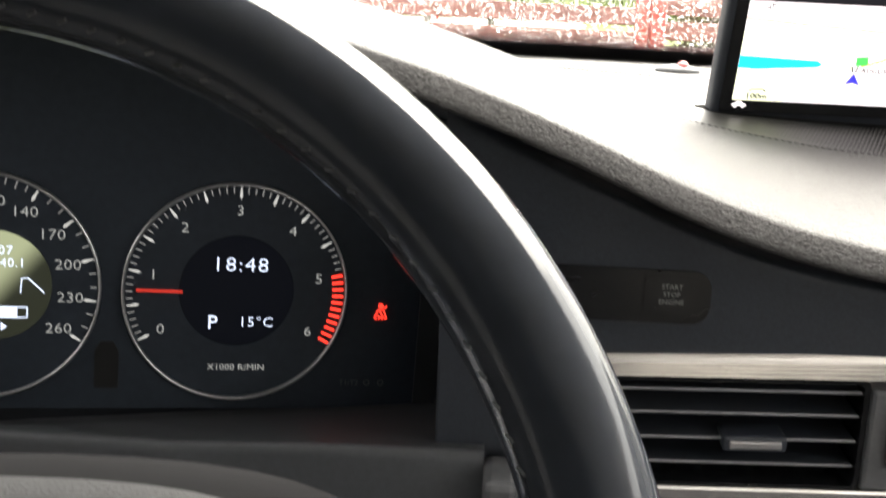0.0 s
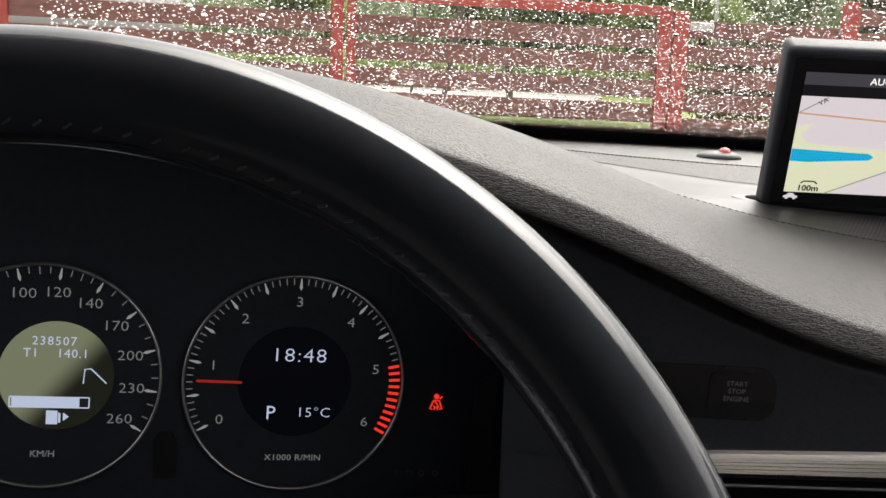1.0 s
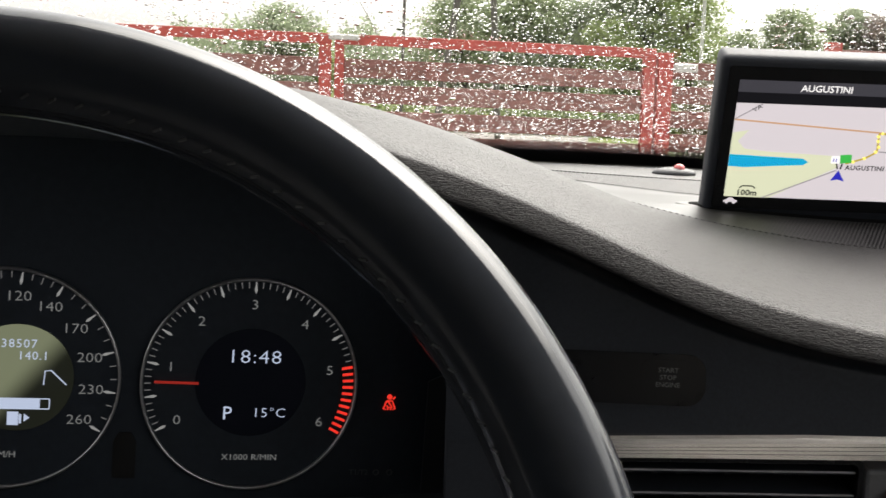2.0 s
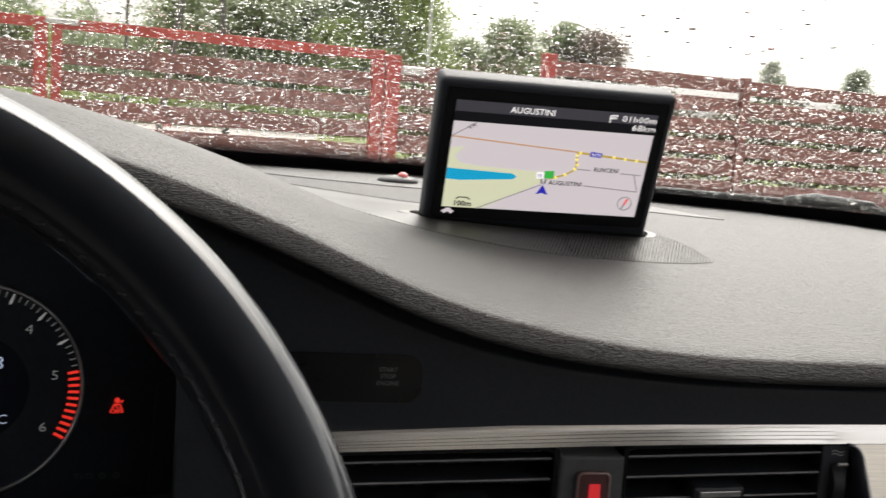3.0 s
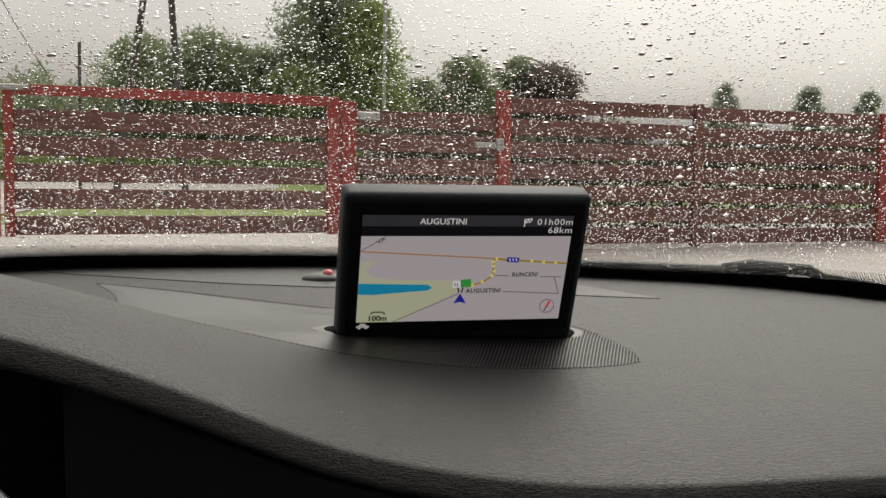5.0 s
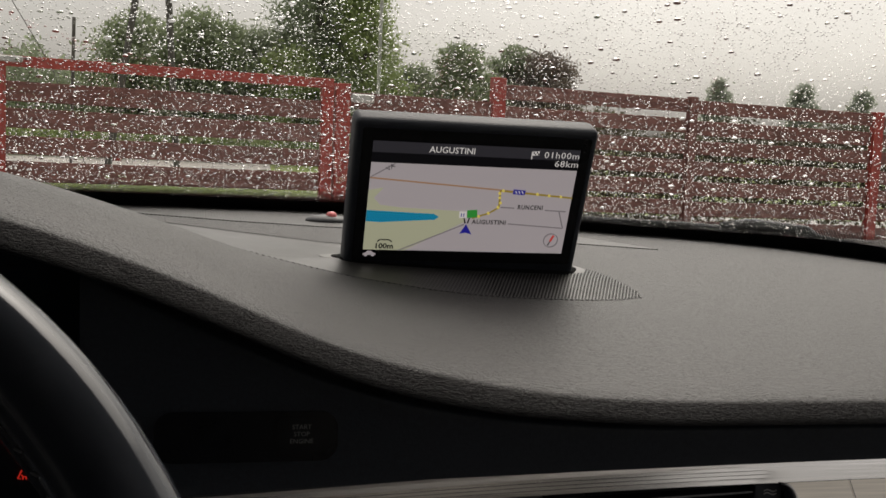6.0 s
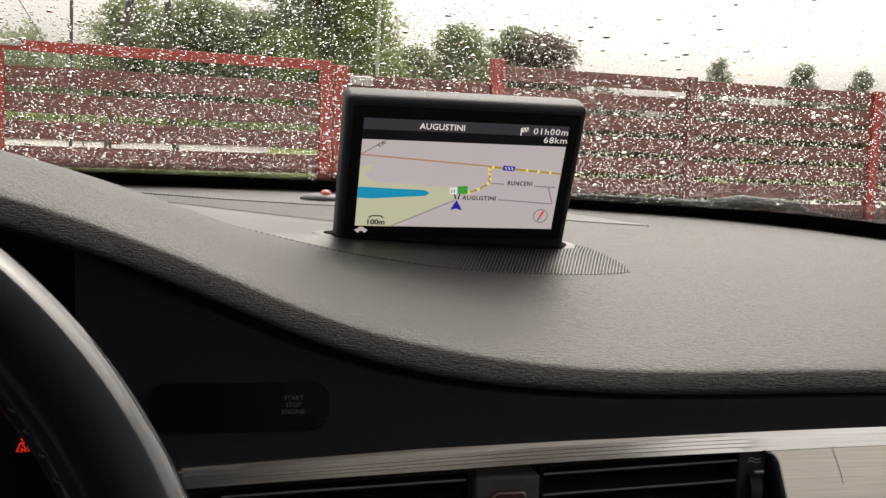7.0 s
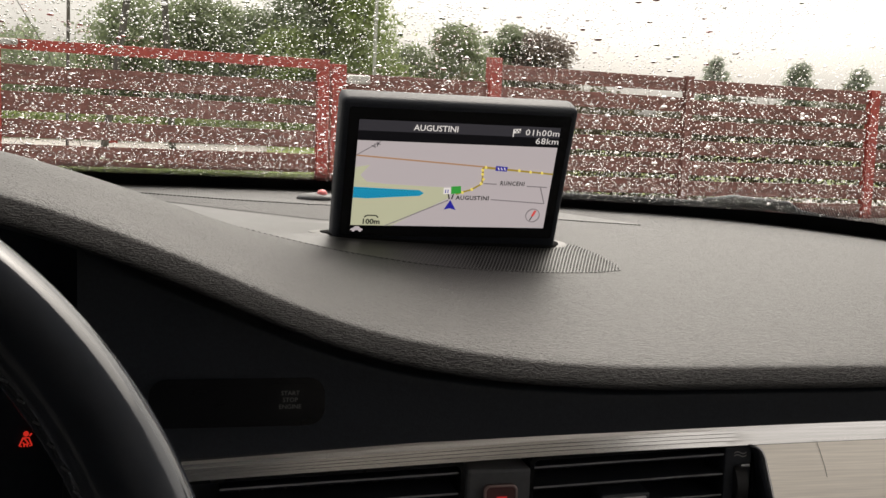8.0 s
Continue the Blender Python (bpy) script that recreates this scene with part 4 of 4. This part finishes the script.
part("tag_mark", line([(0.456, 0.625), (0.456, 0.658)], 0.0007, 0.0016), M_BLUE, pic)
part("tag_mark", line([(0.468, 0.625), (0.468, 0.658)], 0.0007, 0.0016), M_BLUE, pic)
part("flag_post", line([(0.472, 0.67), (0.48, 0.72)], 0.001, 0.0013), M_INK, pic)
part("flag_post", line([(0.498, 0.67), (0.492, 0.72)], 0.001, 0.0013), M_INK, pic)
part("car_marker", sheet([(0.486, 0.727), (0.52, 0.826), (0.488, 0.81), (0.458, 0.824)], 0.0014), M_BLUE, pic, "blue arrow")
part("compass_ring", ring_solid(circle(*S(0.93, 0.868), 0.0055, 24), circle(*S(0.93, 0.868), 0.0049, 24), on_screen, 0.0012), M_GREY, pic)
part("compass_needle", line([(0.917, 0.918), (0.928, 0.868)], 0.0008, 0.0013), M_INK, pic)
part("compass_point", line([(0.926, 0.875), (0.94, 0.815)], 0.0016, 0.0014), M_RED, pic)
part("scale_bar", line([(0.063, 0.918), (0.076, 0.898), (0.12, 0.898), (0.134, 0.918)], 0.0009, 0.0012), M_INK, pic)


def word(text, a, b, size, material, parent, spread=1.0, squeeze=1.0, weight=0.0):
    u, v = S(a, b)
    part("map_text", letters(text, size, on_screen(u, v, 0.0013), NU, NV, spread=spread, squeeze=squeeze, weight=weight), material, parent)


word("AUGUSTINI", 0.372, 0.052, 0.0061, M_TXT, nav, 1.0, 1.0, 0.00005)
word("01h00m", 0.908, 0.053, 0.0064, M_TXT, nav, 1.1, 1.14)
word("68km", 0.938, 0.13, 0.0064, M_TXT, nav, 1.06, 1.18)
word("RUNCENI", 0.794, 0.55, 0.0046, M_INK, pic, 1.15, 0.84, 0.00012)
word("AUGUSTINI", 0.598, 0.703, 0.0046, M_INK, pic, 1.1, 0.96, 0.00012)
word("100m", 0.097, 0.958, 0.0056, M_INK, pic, 1.0, 1.05, 0.00018)
part("map_text", letters("VA", 0.0046, on_screen(*S(0.09, 0.225), 0.0013), NU * 0.8 + NV * 0.55, NV * 0.8 - NU * 0.55), M_INK, pic)
part("flag_symbol", sheet([(0.757, 0.03), (0.795, 0.022), (0.795, 0.06), (0.762, 0.068), (0.764, 0.1), (0.758, 0.1)], 0.0008), M_TXT, nav)
for a, b in ((0.764, 0.034), (0.78, 0.03), (0.772, 0.048), (0.787, 0.044)):
    part("flag_check", sheet([(a, b), (a + 0.007, b - 0.002), (a + 0.007, b + 0.012), (a, b + 0.014)], 0.001), M_BLACK, nav)
part("car_symbol", sheet([(0.0, 1.052), (0.003, 1.036), (0.014, 1.03), (0.022, 1.012), (0.042, 1.012), (0.05, 1.03), (0.062, 1.036), (0.063, 1.052)], 0.0006), M_MAP, nav, "small pale car symbol")
for a in (0.016, 0.049):
    part("symbol_wheel", outline_solid(circle(*S(a, 1.053), 0.0011, 10), on_screen, 0.0007), M_MAP, nav)


# ---------- unseen cabin shell, added to shape light and reflections ---
part("roof", boxed(-0.72, 0.72, -2.3, -0.3, 1.44, 1.48, 0.01), HEAD).name = "ceiling"
tagged(bpy.data.objects["ceiling"], "unseen pale ceiling added for light and reflections", "ceiling", kind="structure")
part("floor", boxed(-0.75, 0.75, -2.3, 0.4, 0.28, 0.3), CARPET)
tagged(bpy.data.objects["floor"], "dark carpeted car floor", "floor", kind="structure")
# dark blocks in place of driver and pillar keep light off the left side
for nm, a in (("wall_left", (-0.78, -0.74, -2.3, 0.35, 0.3, 0.98)), ("wall_right", (0.74, 0.78, -2.3, 0.35, 0.3, 0.98)), ("wall_right_front", (0.74, 0.78, -0.45, 0.35, 0.98, 1.3)), ("unseen_block_side", (-0.78, -0.74, -1.12, -0.4, 0.98, 1.44)), ("wall_rear", (-0.74, 0.74, -2.34, -2.3, 0.3, 0.96)), ("unseen_block_behind", (-0.74, -0.06, -1.16, -1.12, 0.3, 1.44)), ("wall_front", (-0.74, 0.74, 0.0, 0.03, 0.3, 0.96))):
    tagged(part(nm, boxed(*a), REAR_PALE if nm == "wall_rear" else PANEL if nm in ("unseen_block_behind", "wall_front", "unseen_block_side") else TRIMCAB), "unseen plain wall added to close the cabin against light", "wall", kind="structure")

# ---------- windscreen ----------
RAKE = Vector((0, -0.866, 0.5))


def pane_pt(x, s, d=0.0):
    """A place on the glass: x across, s up the slope from its foot, d outwards."""
    k = 1 - 0.12 * s
    return Vector((x * k, far_y(x) + 0.006, far_z(x) - 0.002)) + s * RAKE + d * Vector((0.0, 0.5, 0.866))


glass = part("windscreen", patch(40, 16, lambda u, v: pane_pt(-0.74 + 1.48 * u, 0.8 * v)), GLASS, None, "", True)
tagged(glass, "clear car windscreen wet with rain", "windscreen", kind="structure")
glass.visible_shadow = False
if glass.data.polygons[0].normal.y > 0:
    glass.data.flip_normals()  # the front of the sheet faces the cabin


def frit_top(x):
    """How far up the glass the solid black border reaches."""
    return 0.0285 + 0.006 * max(0.0, min(1.0, -x / 0.3)) + 0.012 * ease((x - 0.3) / 0.2)


part("frit_band", patch(80, 3, lambda u, v: pane_pt(-0.74 + 1.48 * u, frit_top(-0.74 + 1.48 * u) * v, -0.002)), FRIT, glass, "black printed border along the lower edge")

bm = bmesh.new()
for row in range(12):
    r, s = 0.00148 - 0.00007 * row, 0.0021 * row
    for k in range(580):
        x = -0.7 + 0.0025 * (k + 0.5 * (row % 2))
        c = pane_pt(x, frit_top(x) + s, -0.002)
        bm.faces.new([bm.verts.new(c + r * (math.cos(a) * Vector((1, 0, 0)) + math.sin(a) * RAKE)) for a in (0, 1.05, 2.09, 3.14, 4.19, 5.24)])
tagged(part("frit_dots", bm, FRIT, glass, "fading rows of black printed dots"), kind="stuff")
wiper = thing("wiper", tuple(pane_pt(0.4, 0.03, 0.01)), "black wiper blade resting at the foot of the windscreen", "wiper")
part("blade", tube([pane_pt(0.12 + 0.05 * k, 0.012 + 0.0012 * k, 0.008) for k in range(7)], 0.0032, 8, None, 1.6), RUBBER, wiper, "", True)
part("arm", tube([pane_pt(0.36, 0.016, 0.01), pane_pt(0.385, 0.027, 0.012), pane_pt(0.44, 0.026, 0.012), pane_pt(0.456, 0.014, 0.01), pane_pt(0.60, -0.006, 0.008)], 0.0062, 10), RUBBER, wiper, "", True)
rng = random.Random(5)
verts, faces = [], []
CELL = 0.006
taken = {}


def clear_of(x, q, r):
    """True where no drop laid before touches one of radius r."""
    i, j = int(x // CELL), int(q // CELL)
    for a in (i - 1, i, i + 1):
        for b in (j - 1, j, j + 1):
            for ox, oq, o in taken.get((a, b), ()):
                if ((ox - x) / 1.45) ** 2 + (oq - q) ** 2 < (1.13 * (o + r)) ** 2:
                    return False
    taken.setdefault((i, j), []).append((x, q, r))
    return True


def drop(x, q, r, seg, shells, high):
    """A bead of water on the outside of the glass: a wavering round foot and a dome leaning up the slope."""
    if not clear_of(x, q, r):
        return
    wide, tilt = rng.uniform(1.25, 1.8), rng.uniform(-0.12, 0.12)
    across = Vector((1, 0, 0)) + tilt * RAKE
    c, n, base = pane_pt(x, q, 0.0015), Vector((0, 0.5, 0.866)), len(verts)
    wob = [1 + rng.uniform(-0.05, 0.05) for _ in range(seg)]
    sag = rng.uniform(0.1, 0.42)
    for k in range(shells):
        f = k / shells
        w = math.cos(f * math.pi / 2)
        for j in range(seg):
            a = 2 * math.pi * j / seg
            verts.append(c + r * w * (1 + (wob[j] - 1) * w) * (wide * math.cos(a) * across + math.sin(a) * RAKE) + r * high * math.sin(f * math.pi / 2) * n + sag * r * f * RAKE)
    verts.append(c + r * high * n + sag * r * RAKE)
    faces.append(tuple(range(base + seg - 1, base - 1, -1)))
    for k in range(shells - 1):
        for j in range(seg):
            a, b = base + k * seg + j, base + k * seg + (j + 1) % seg
            faces.append((a, b, b + seg, a + seg))
    top = base + (shells - 1) * seg
    for j in range(seg):
        faces.append((top + j, top + (j + 1) % seg, base + shells * seg))


# a few run-together beads, then the common ones, closer and finer towards the passenger's side, then a fine spray between
for k in range(800):
    drop(rng.uniform(-0.6, 0.1 + 0.55 * rng.random()), 0.01 + 0.49 * rng.random(), rng.uniform(0.0012, 0.002), 12, 4, rng.uniform(0.5, 0.7))
for k in range(38000):
    x = rng.uniform(-0.6, 0.64)
    drop(x, 0.5 * rng.random() ** 1.3, rng.uniform(0.00045, 0.0009) if x < 0.05 and rng.random() < 0.75 else rng.uniform(0.0004, 0.00068), 10, 3, rng.uniform(0.5, 0.75))
for k in range(18000):
    drop(rng.uniform(-0.6, 0.64), 0.4 * rng.random() ** 1.2, rng.uniform(0.00025, 0.0005), 6, 2, rng.uniform(0.65, 0.95))
me = bpy.data.meshes.new("raindrops")
me.from_pydata(verts, [], faces)
for p in me.polygons:
    p.use_smooth = len(p.vertices) < 5
drops = part("raindrops", me, WATER)
drops.visible_shadow = False
tagged(drops, "clear raindrops scattered over the windscreen", "raindrops", kind="stuff")

# ---------- outside ----------
GZ = -0.45


def ground_z(x, y):
    """The yard falls gently from the car to the fence; beyond it the land lies level."""
    q = min(1.0, max(0.0, (y - 1.0) / 12.0))
    return GZ * q * q * (3 - 2 * q)


def land(x0, x1, y0, y1, nx, ny, lift=0.0):
    def f(u, v):
        x, y = x0 + (x1 - x0) * u, y0 + (y1 - y0) * v
        return (x, y, ground_z(x, y) + lift)
    return patch(nx, ny, f)


bm = patch(24, 160, lambda u, v: (lambda x, y: (x, y, ground_z(x, y)))(-600 + 1200 * u, -60 + 180 * v if v < 0.6 else 48 + 1400 * ((v - 0.6) / 0.4) ** 2.2))
tagged(part("ground", bm, GROUND, None, "", True), "rough wet grass around the yard", "ground", kind="structure")
tagged(part("yard", land(-30, 40, -20, 20.3, 30, 80, 0.03), ROADM), "pale wet gravel yard in front of the fence", "pavement", kind="structure")
bm = bmesh.new()
bm.faces.new([bm.verts.new((x, y, GZ + 0.02)) for x, y in ((-60, 22.5), (-4.2, 23.5), (-3.2, 28.5), (2.2, 37), (2.6, 44), (-60, 45.2))])
tagged(part("road", bm, ROADM), "pale wet road beyond the fence", "road", kind="structure")

FO, FD = Vector((-2.55, 13.5, 0)), Vector((math.cos(radians(10.8)), math.sin(radians(10.8)), 0))
FN = Vector((-FD.y, FD.x, 0))


def fence_m(s):
    m = Matrix((FD - Vector((0, 0, 0.0115)), FN, Vector((0, 0, 1)))).transposed().to_4x4()  # it falls a little along its length
    m.translation = FO + s * FD
    return m


def fbox(s0, s1, d0, d1, z0, z1, bevel=0.006):
    return boxed(s0, s1, d0, d1, z0, z1, bevel, 1, fence_m(0))


def boards(parent, s0, s1, tops, h, rnd):
    for z in tops:
        part("board", fbox(s0, s1, 0.0, 0.025, z - h + rnd.uniform(-.01, .01), z + rnd.uniform(-.01, .01)), BOARD, parent)


rf = random.Random(3)
TOPS = (1.487, 1.165, 0.842, 0.52, 0.197)
gate = thing("yard_gate", tuple(FO + 2.1 * FD + Vector((0, 0, -0.04))), "red framed metal gate leaf with brown horizontal boards", "gate", "gate leaves")
part("top_rail", fbox(-0.02, 4.2, -0.05, 0.05, 1.66, 1.79), RED_FRAME, gate, "red steel rail")
part("upright", fbox(-0.02, 0.1, -0.05, 0.05, -0.06, 1.66), RED_FRAME, gate)
part("upright", fbox(4.04, 4.2, -0.05, 0.05, -0.06, 1.66), RED_FRAME, gate)
boards(gate, 0.1, 4.04, TOPS, 0.235, rf)
copy_thing(gate, pose(*(FO - 2.16 * FD + Vector((0, 0, 0.009)))))
copy_thing(gate, pose(*(FO - 6.47 * FD + Vector((0, 0, 0.058)))))
post = thing("fence_post", tuple(FO + 4.33 * FD + Vector((0, 0, GZ))), "red painted square steel gate post", "post")
part("shaft", fbox(4.23, 4.43, -0.08, 0.08, GZ, 1.74), RED_FRAME, post)
fence1 = thing("board_fence", tuple(FO + 5.8 * FD + Vector((0, 0, GZ))), "low brown boarded fence beside the gate", "fence", "board fences")
boards(fence1, 4.45, 6.57, (1.63, 1.31, 0.99, 0.67, 0.35), 0.235, rf)
post2 = thing("fence_post", tuple(FO + 6.67 * FD + Vector((0, 0, GZ))), "tall red painted square steel post", "post")
part("shaft", fbox(6.57, 6.76, -0.08, 0.08, GZ, 1.98), RED_FRAME, post2)
s = 6.76
for k, (length, wide) in enumerate(((3.2, 0.14), (3.6, 0.2), (3.3, 0.16), (3.3, 0.16), (3.3, 0.16))):
    f = thing("board_fence", tuple(FO + (s + 1.6) * FD + Vector((0, 0, GZ))), "brown boarded fence with narrow gaps", "fence", "board fences")
    top = 1.9 - 0.02 * k
    boards(f, s, s + length, [top - 0.318 * j for j in range(8)], 0.226, rf)
    p = thing("fence_post", tuple(FO + (s + length + wide / 2) * FD + Vector((0, 0, GZ))), "red painted fence post" if k == 1 else "brown painted fence post", "post", "fence posts")
    part("shaft", fbox(s + length, s + length + wide, -0.06, 0.06, GZ, top + 0.02), RED_FRAME if k == 1 else BOARD, p)
    s += length + wide


def gate_fitting(name, label, plates):
    """Galvanised plates bolted to the face of a post or upright."""
    s0, s1, z0, z1 = plates[0]
    t = thing(name, tuple(FO + (s0 + s1) / 2 * FD - 0.1 * FN + Vector((0, 0, z0))), label, "gate fitting", "gate fittings")
    for s0, s1, z0, z1 in plates:
        p = part("plate", fbox(s0, s1, -0.115, -0.08, z0, z1, 0.015), GALV, t)
        for sb in (s0 + 0.04, s1 - 0.04):
            part("bolt", fbox(sb - 0.014, sb + 0.014, -0.127, -0.113, (z0 + z1) / 2 - 0.014, (z0 + z1) / 2 + 0.014, 0.004), GALV, p)


gate_fitting("gate_latch", "pale galvanised latch on the gate post", ((4.43, 4.76, 1.49, 1.61),))
gate_fitting("gate_latch", "pale galvanised bracket at the top of the gate", ((-0.1, 0.29, 1.71, 1.785),))
gate_fitting("gate_latch", "galvanised latch plate beside the tall red post", ((6.19, 6.52, 1.15, 1.24), (6.52, 6.64, 1.12, 1.3)))
marker = thing("road_marker", (-3.0, 40, GZ), "small red plastic marker beside the road", "marker")
part("body", boxed(-3.18, -2.82, 39.9, 40.1, GZ, GZ + 0.5, 0.03), RED_FRAME, marker)


def tree(at, top, w, leaf, label, seed, clumps=60, per=60, trunk=0.25, low=0.15, cone=0.0, size=0.16):
    """A tapered trunk with limbs and a crown of many small leaves in uneven clumps."""
    r = random.Random(seed)
    h = top - GZ
    t = thing("tree", (*at, GZ), label, "tree", "trees")
    base = Vector((*at, GZ))
    bm = tube([base, base + Vector((0.05 * w, 0, h * 0.4)), base + Vector((0, 0.02 * w, h * 0.85))], trunk, 8, None, 0.25)
    centres = []
    for k in range(clumps):
        z = low + (0.97 - low) * r.random() ** 0.9
        q = (z - low) / (1 - low)
        rad = w / 2 * math.sqrt(max(0.02, 1 - (2 * q - 0.85) ** 2 * 0.8)) * (1 - cone * q)
        a, rr = r.uniform(0, 6.283), rad * math.sqrt(r.random()) * r.uniform(0.75, 1.1)
        c = base + Vector((rr * math.cos(a), rr * math.sin(a), z * h))
        centres.append(c)
        if k % 4 == 0:
            tube([base + Vector((0, 0, z * h * 0.6)), c], trunk * 0.22, 5, bm, 0.3)
    part("trunk", bm, BARK, t, "", True)
    vs, fs = [], []
    for c in centres:
        cr = w * r.uniform(0.07, 0.15)
        for _ in range(per):
            d = Vector((r.gauss(0, 1), r.gauss(0, 1), r.gauss(0, 0.8))) * cr * 0.6
            p = c + d
            u = Vector((r.gauss(0, 1), r.gauss(0, 1), r.gauss(0, 1))).normalized()
            v = u.orthogonal().normalized()
            sz = size * r.uniform(0.6, 1.4)
            i = len(vs)
            vs += [p - u * sz, p + v * sz * 0.5, p + u * sz, p - v * sz * 0.5]
            fs.append((i, i + 1, i + 2, i + 3))
    me = bpy.data.meshes.new("crown")
    me.from_pydata(vs, [], fs)
    part("crown", me, leaf, t)
    return t


TREES = (
    ((-10.1, 45), 4.3, 3.8, LEAF_GREY, "small grey green tree beyond the fence", 1, 0.1, 0.0),
    ((-2.6, 45), 5.1, 4.2, LEAF_DARK, "dense dark green tree beyond the fence", 2, 0.1, 0.0),
    ((0.0, 46), 5.5, 4.0, LEAF_DARK, "dense dark green tree beyond the fence", 3, 0.1, 0.0),
    ((2.2, 47), 4.9, 3.8, LEAF_GREY, "grey green tree beyond the fence", 4, 0.1, 0.0),
    ((4.8, 46), 12.5, 4.3, LEAF_GREY, "tall grey green weeping tree", 5, 0.12, 0.2),
    ((6.3, 44), 6.6, 4.2, LEAF_LIGHT, "light green bushy tree beside the tall one", 6, 0.05, 0.3),
    ((10.6, 45), 4.7, 3.2, LEAF_DARK, "round dark green tree beyond the fence", 7, 0.1, 0.0),
    ((13.6, 48), 5.1, 2.6, LEAF_GREY, "thin grey green tree behind the fence", 8, 0.1, 0.0),
    ((14.9, 47), 4.65, 3.7, LEAF_BROWN, "copper leaved bush behind the fence", 9, 0.05, 0.2),
    ((-9.0, 46), 3.6, 2.8, LEAF_LIGHT, "low light green tree beyond the fence", 13, 0.05, 0.1),
    ((-1.3, 48), 4.8, 3.6, LEAF_GREY, "grey green tree in the row beyond the fence", 14, 0.05, 0.1),
    ((1.2, 48.5), 5.0, 3.8, LEAF_DARK, "dark green tree in the row beyond the fence", 15, 0.05, 0.1),
    ((3.4, 44.5), 4.0, 3.6, LEAF_LIGHT, "low yellow green bush before the tall tree", 16, 0.02, 0.1),
    ((8.7, 46), 3.6, 3.4, LEAF_DARK, "low green bush between the taller trees", 17, 0.02, 0.2),
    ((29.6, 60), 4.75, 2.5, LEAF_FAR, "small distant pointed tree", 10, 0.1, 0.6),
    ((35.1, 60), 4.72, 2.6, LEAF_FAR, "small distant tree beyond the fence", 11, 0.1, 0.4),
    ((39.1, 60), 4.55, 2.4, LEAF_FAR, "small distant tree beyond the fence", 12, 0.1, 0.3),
)
for at, h, w, leaf, label, seed, low, cone in TREES:
    tree(at, h, w, leaf, label, seed, 120 if h < 8 else 280, 165, 0.14 + 0.01 * h, low, cone, 0.088)


def hedge(label, leaf, x0, x1, y, depth, height, n, seed, size, wave=0.16, slant=0.0):
    """A long uneven mass of small leaves."""
    r = random.Random(seed)
    vs, fs = [], []
    for k in range(n):
        x = r.uniform(x0, x1)
        top = height * (1 + wave * math.sin(x * 0.9 + seed) + 0.1 * math.sin(2.3 * x) + 0.07 * math.sin(5.1 * x))
        p = Vector((x, y + slant * x + r.gauss(0, depth), GZ + (top - GZ) * min(1.12, r.random() ** 0.7 + r.gauss(0, 0.05))))
        u = Vector((r.gauss(0, 1), r.gauss(0, 1), r.gauss(0, 1))).normalized()
        v = u.orthogonal().normalized()
        i = len(vs)
        sz = size * r.uniform(0.6, 1.4)
        vs += [p - u * sz, p + v * sz * 0.5, p + u * sz, p - v * sz * 0.5]
        fs.append((i, i + 1, i + 2, i + 3))
    me = bpy.data.meshes.new("hedge")
    me.from_pydata(vs, [], fs)
    return tagged(part("hedge", me, leaf), label, "hedge", kind="stuff")


hedge("bright yellow green low hedge beyond the road", LEAF_LIGHT, -16, 12, 42.6, 0.5, 0.7, 14000, 8, 0.11)
hedge("grey green unclipped hedge and undergrowth", LEAF_GREY, -16, 12.5, 50, 0.9, 3.2, 34000, 8, 0.13)
hedge("brown green hedge behind the board fence", LEAF_HEDGE, 2.2, 30, 15.45, 0.3, 1.36, 110000, 4, 0.045, 0.07, 0.1908)

pl = thing("utility_pole", (-1.6, 30, GZ), "dark wooden twin-legged utility pole", "utility pole")
part("leg", tube([(-2.55, 30, GZ), (-1.64, 30, 5.71), (-1.3, 30, 7.8)], 0.1, 10, None, 0.8), POLE, pl)
part("leg", tube([(-0.72, 30, GZ), (-1.113, 30, 5.72), (-1.25, 30, 7.8)], 0.1, 10, None, 0.8), POLE, pl)
pp = thing("lamp_pole", (4.65, 30, GZ), "thin grey lamp pole", "lamp pole")
part("mast", tube([(4.65, 30, GZ), (4.7, 30, 7.5)], 0.05, 8), GALV, pp)
sp = thing("fence_pole", (-3.42, 30, GZ), "short thin dark pole", "pole")
part("mast", tube([(-3.45, 30, GZ), (-3.406, 30, 3.64)], 0.045, 8), POLE, sp)
part("cross_arm", tube([(-1.9, 30, 7.4), (-0.6, 30, 7.4)], 0.06, 8), POLE, pl)
gw = thing("guy_wire", (-3.4, 30, GZ), "thin sagging overhead wire", "wire")
part("strand", tube([(-3.0, 30, GZ), (-3.9, 30, 2.2), (-4.35, 30, 3.0), (-4.95, 30, 4.0), (-5.6, 30, 5.2), (-6.4, 30, 6.8)], 0.012, 5), POLE, gw)
sl = thing("street_lamp", (15.2, 50, GZ), "thin grey street lamp with a curved arm", "street lamp")
part("mast", tube([(15.6, 50, GZ), (15.6, 50, 4.6), (15.3, 50, 5.0), (14.8, 50, 5.15)], 0.05, 8), GALV, sl)
part("lamp_head", boxed(14.3, 14.85, 49.9, 50.1, 5.1, 5.22, 0.03), GALV, sl)
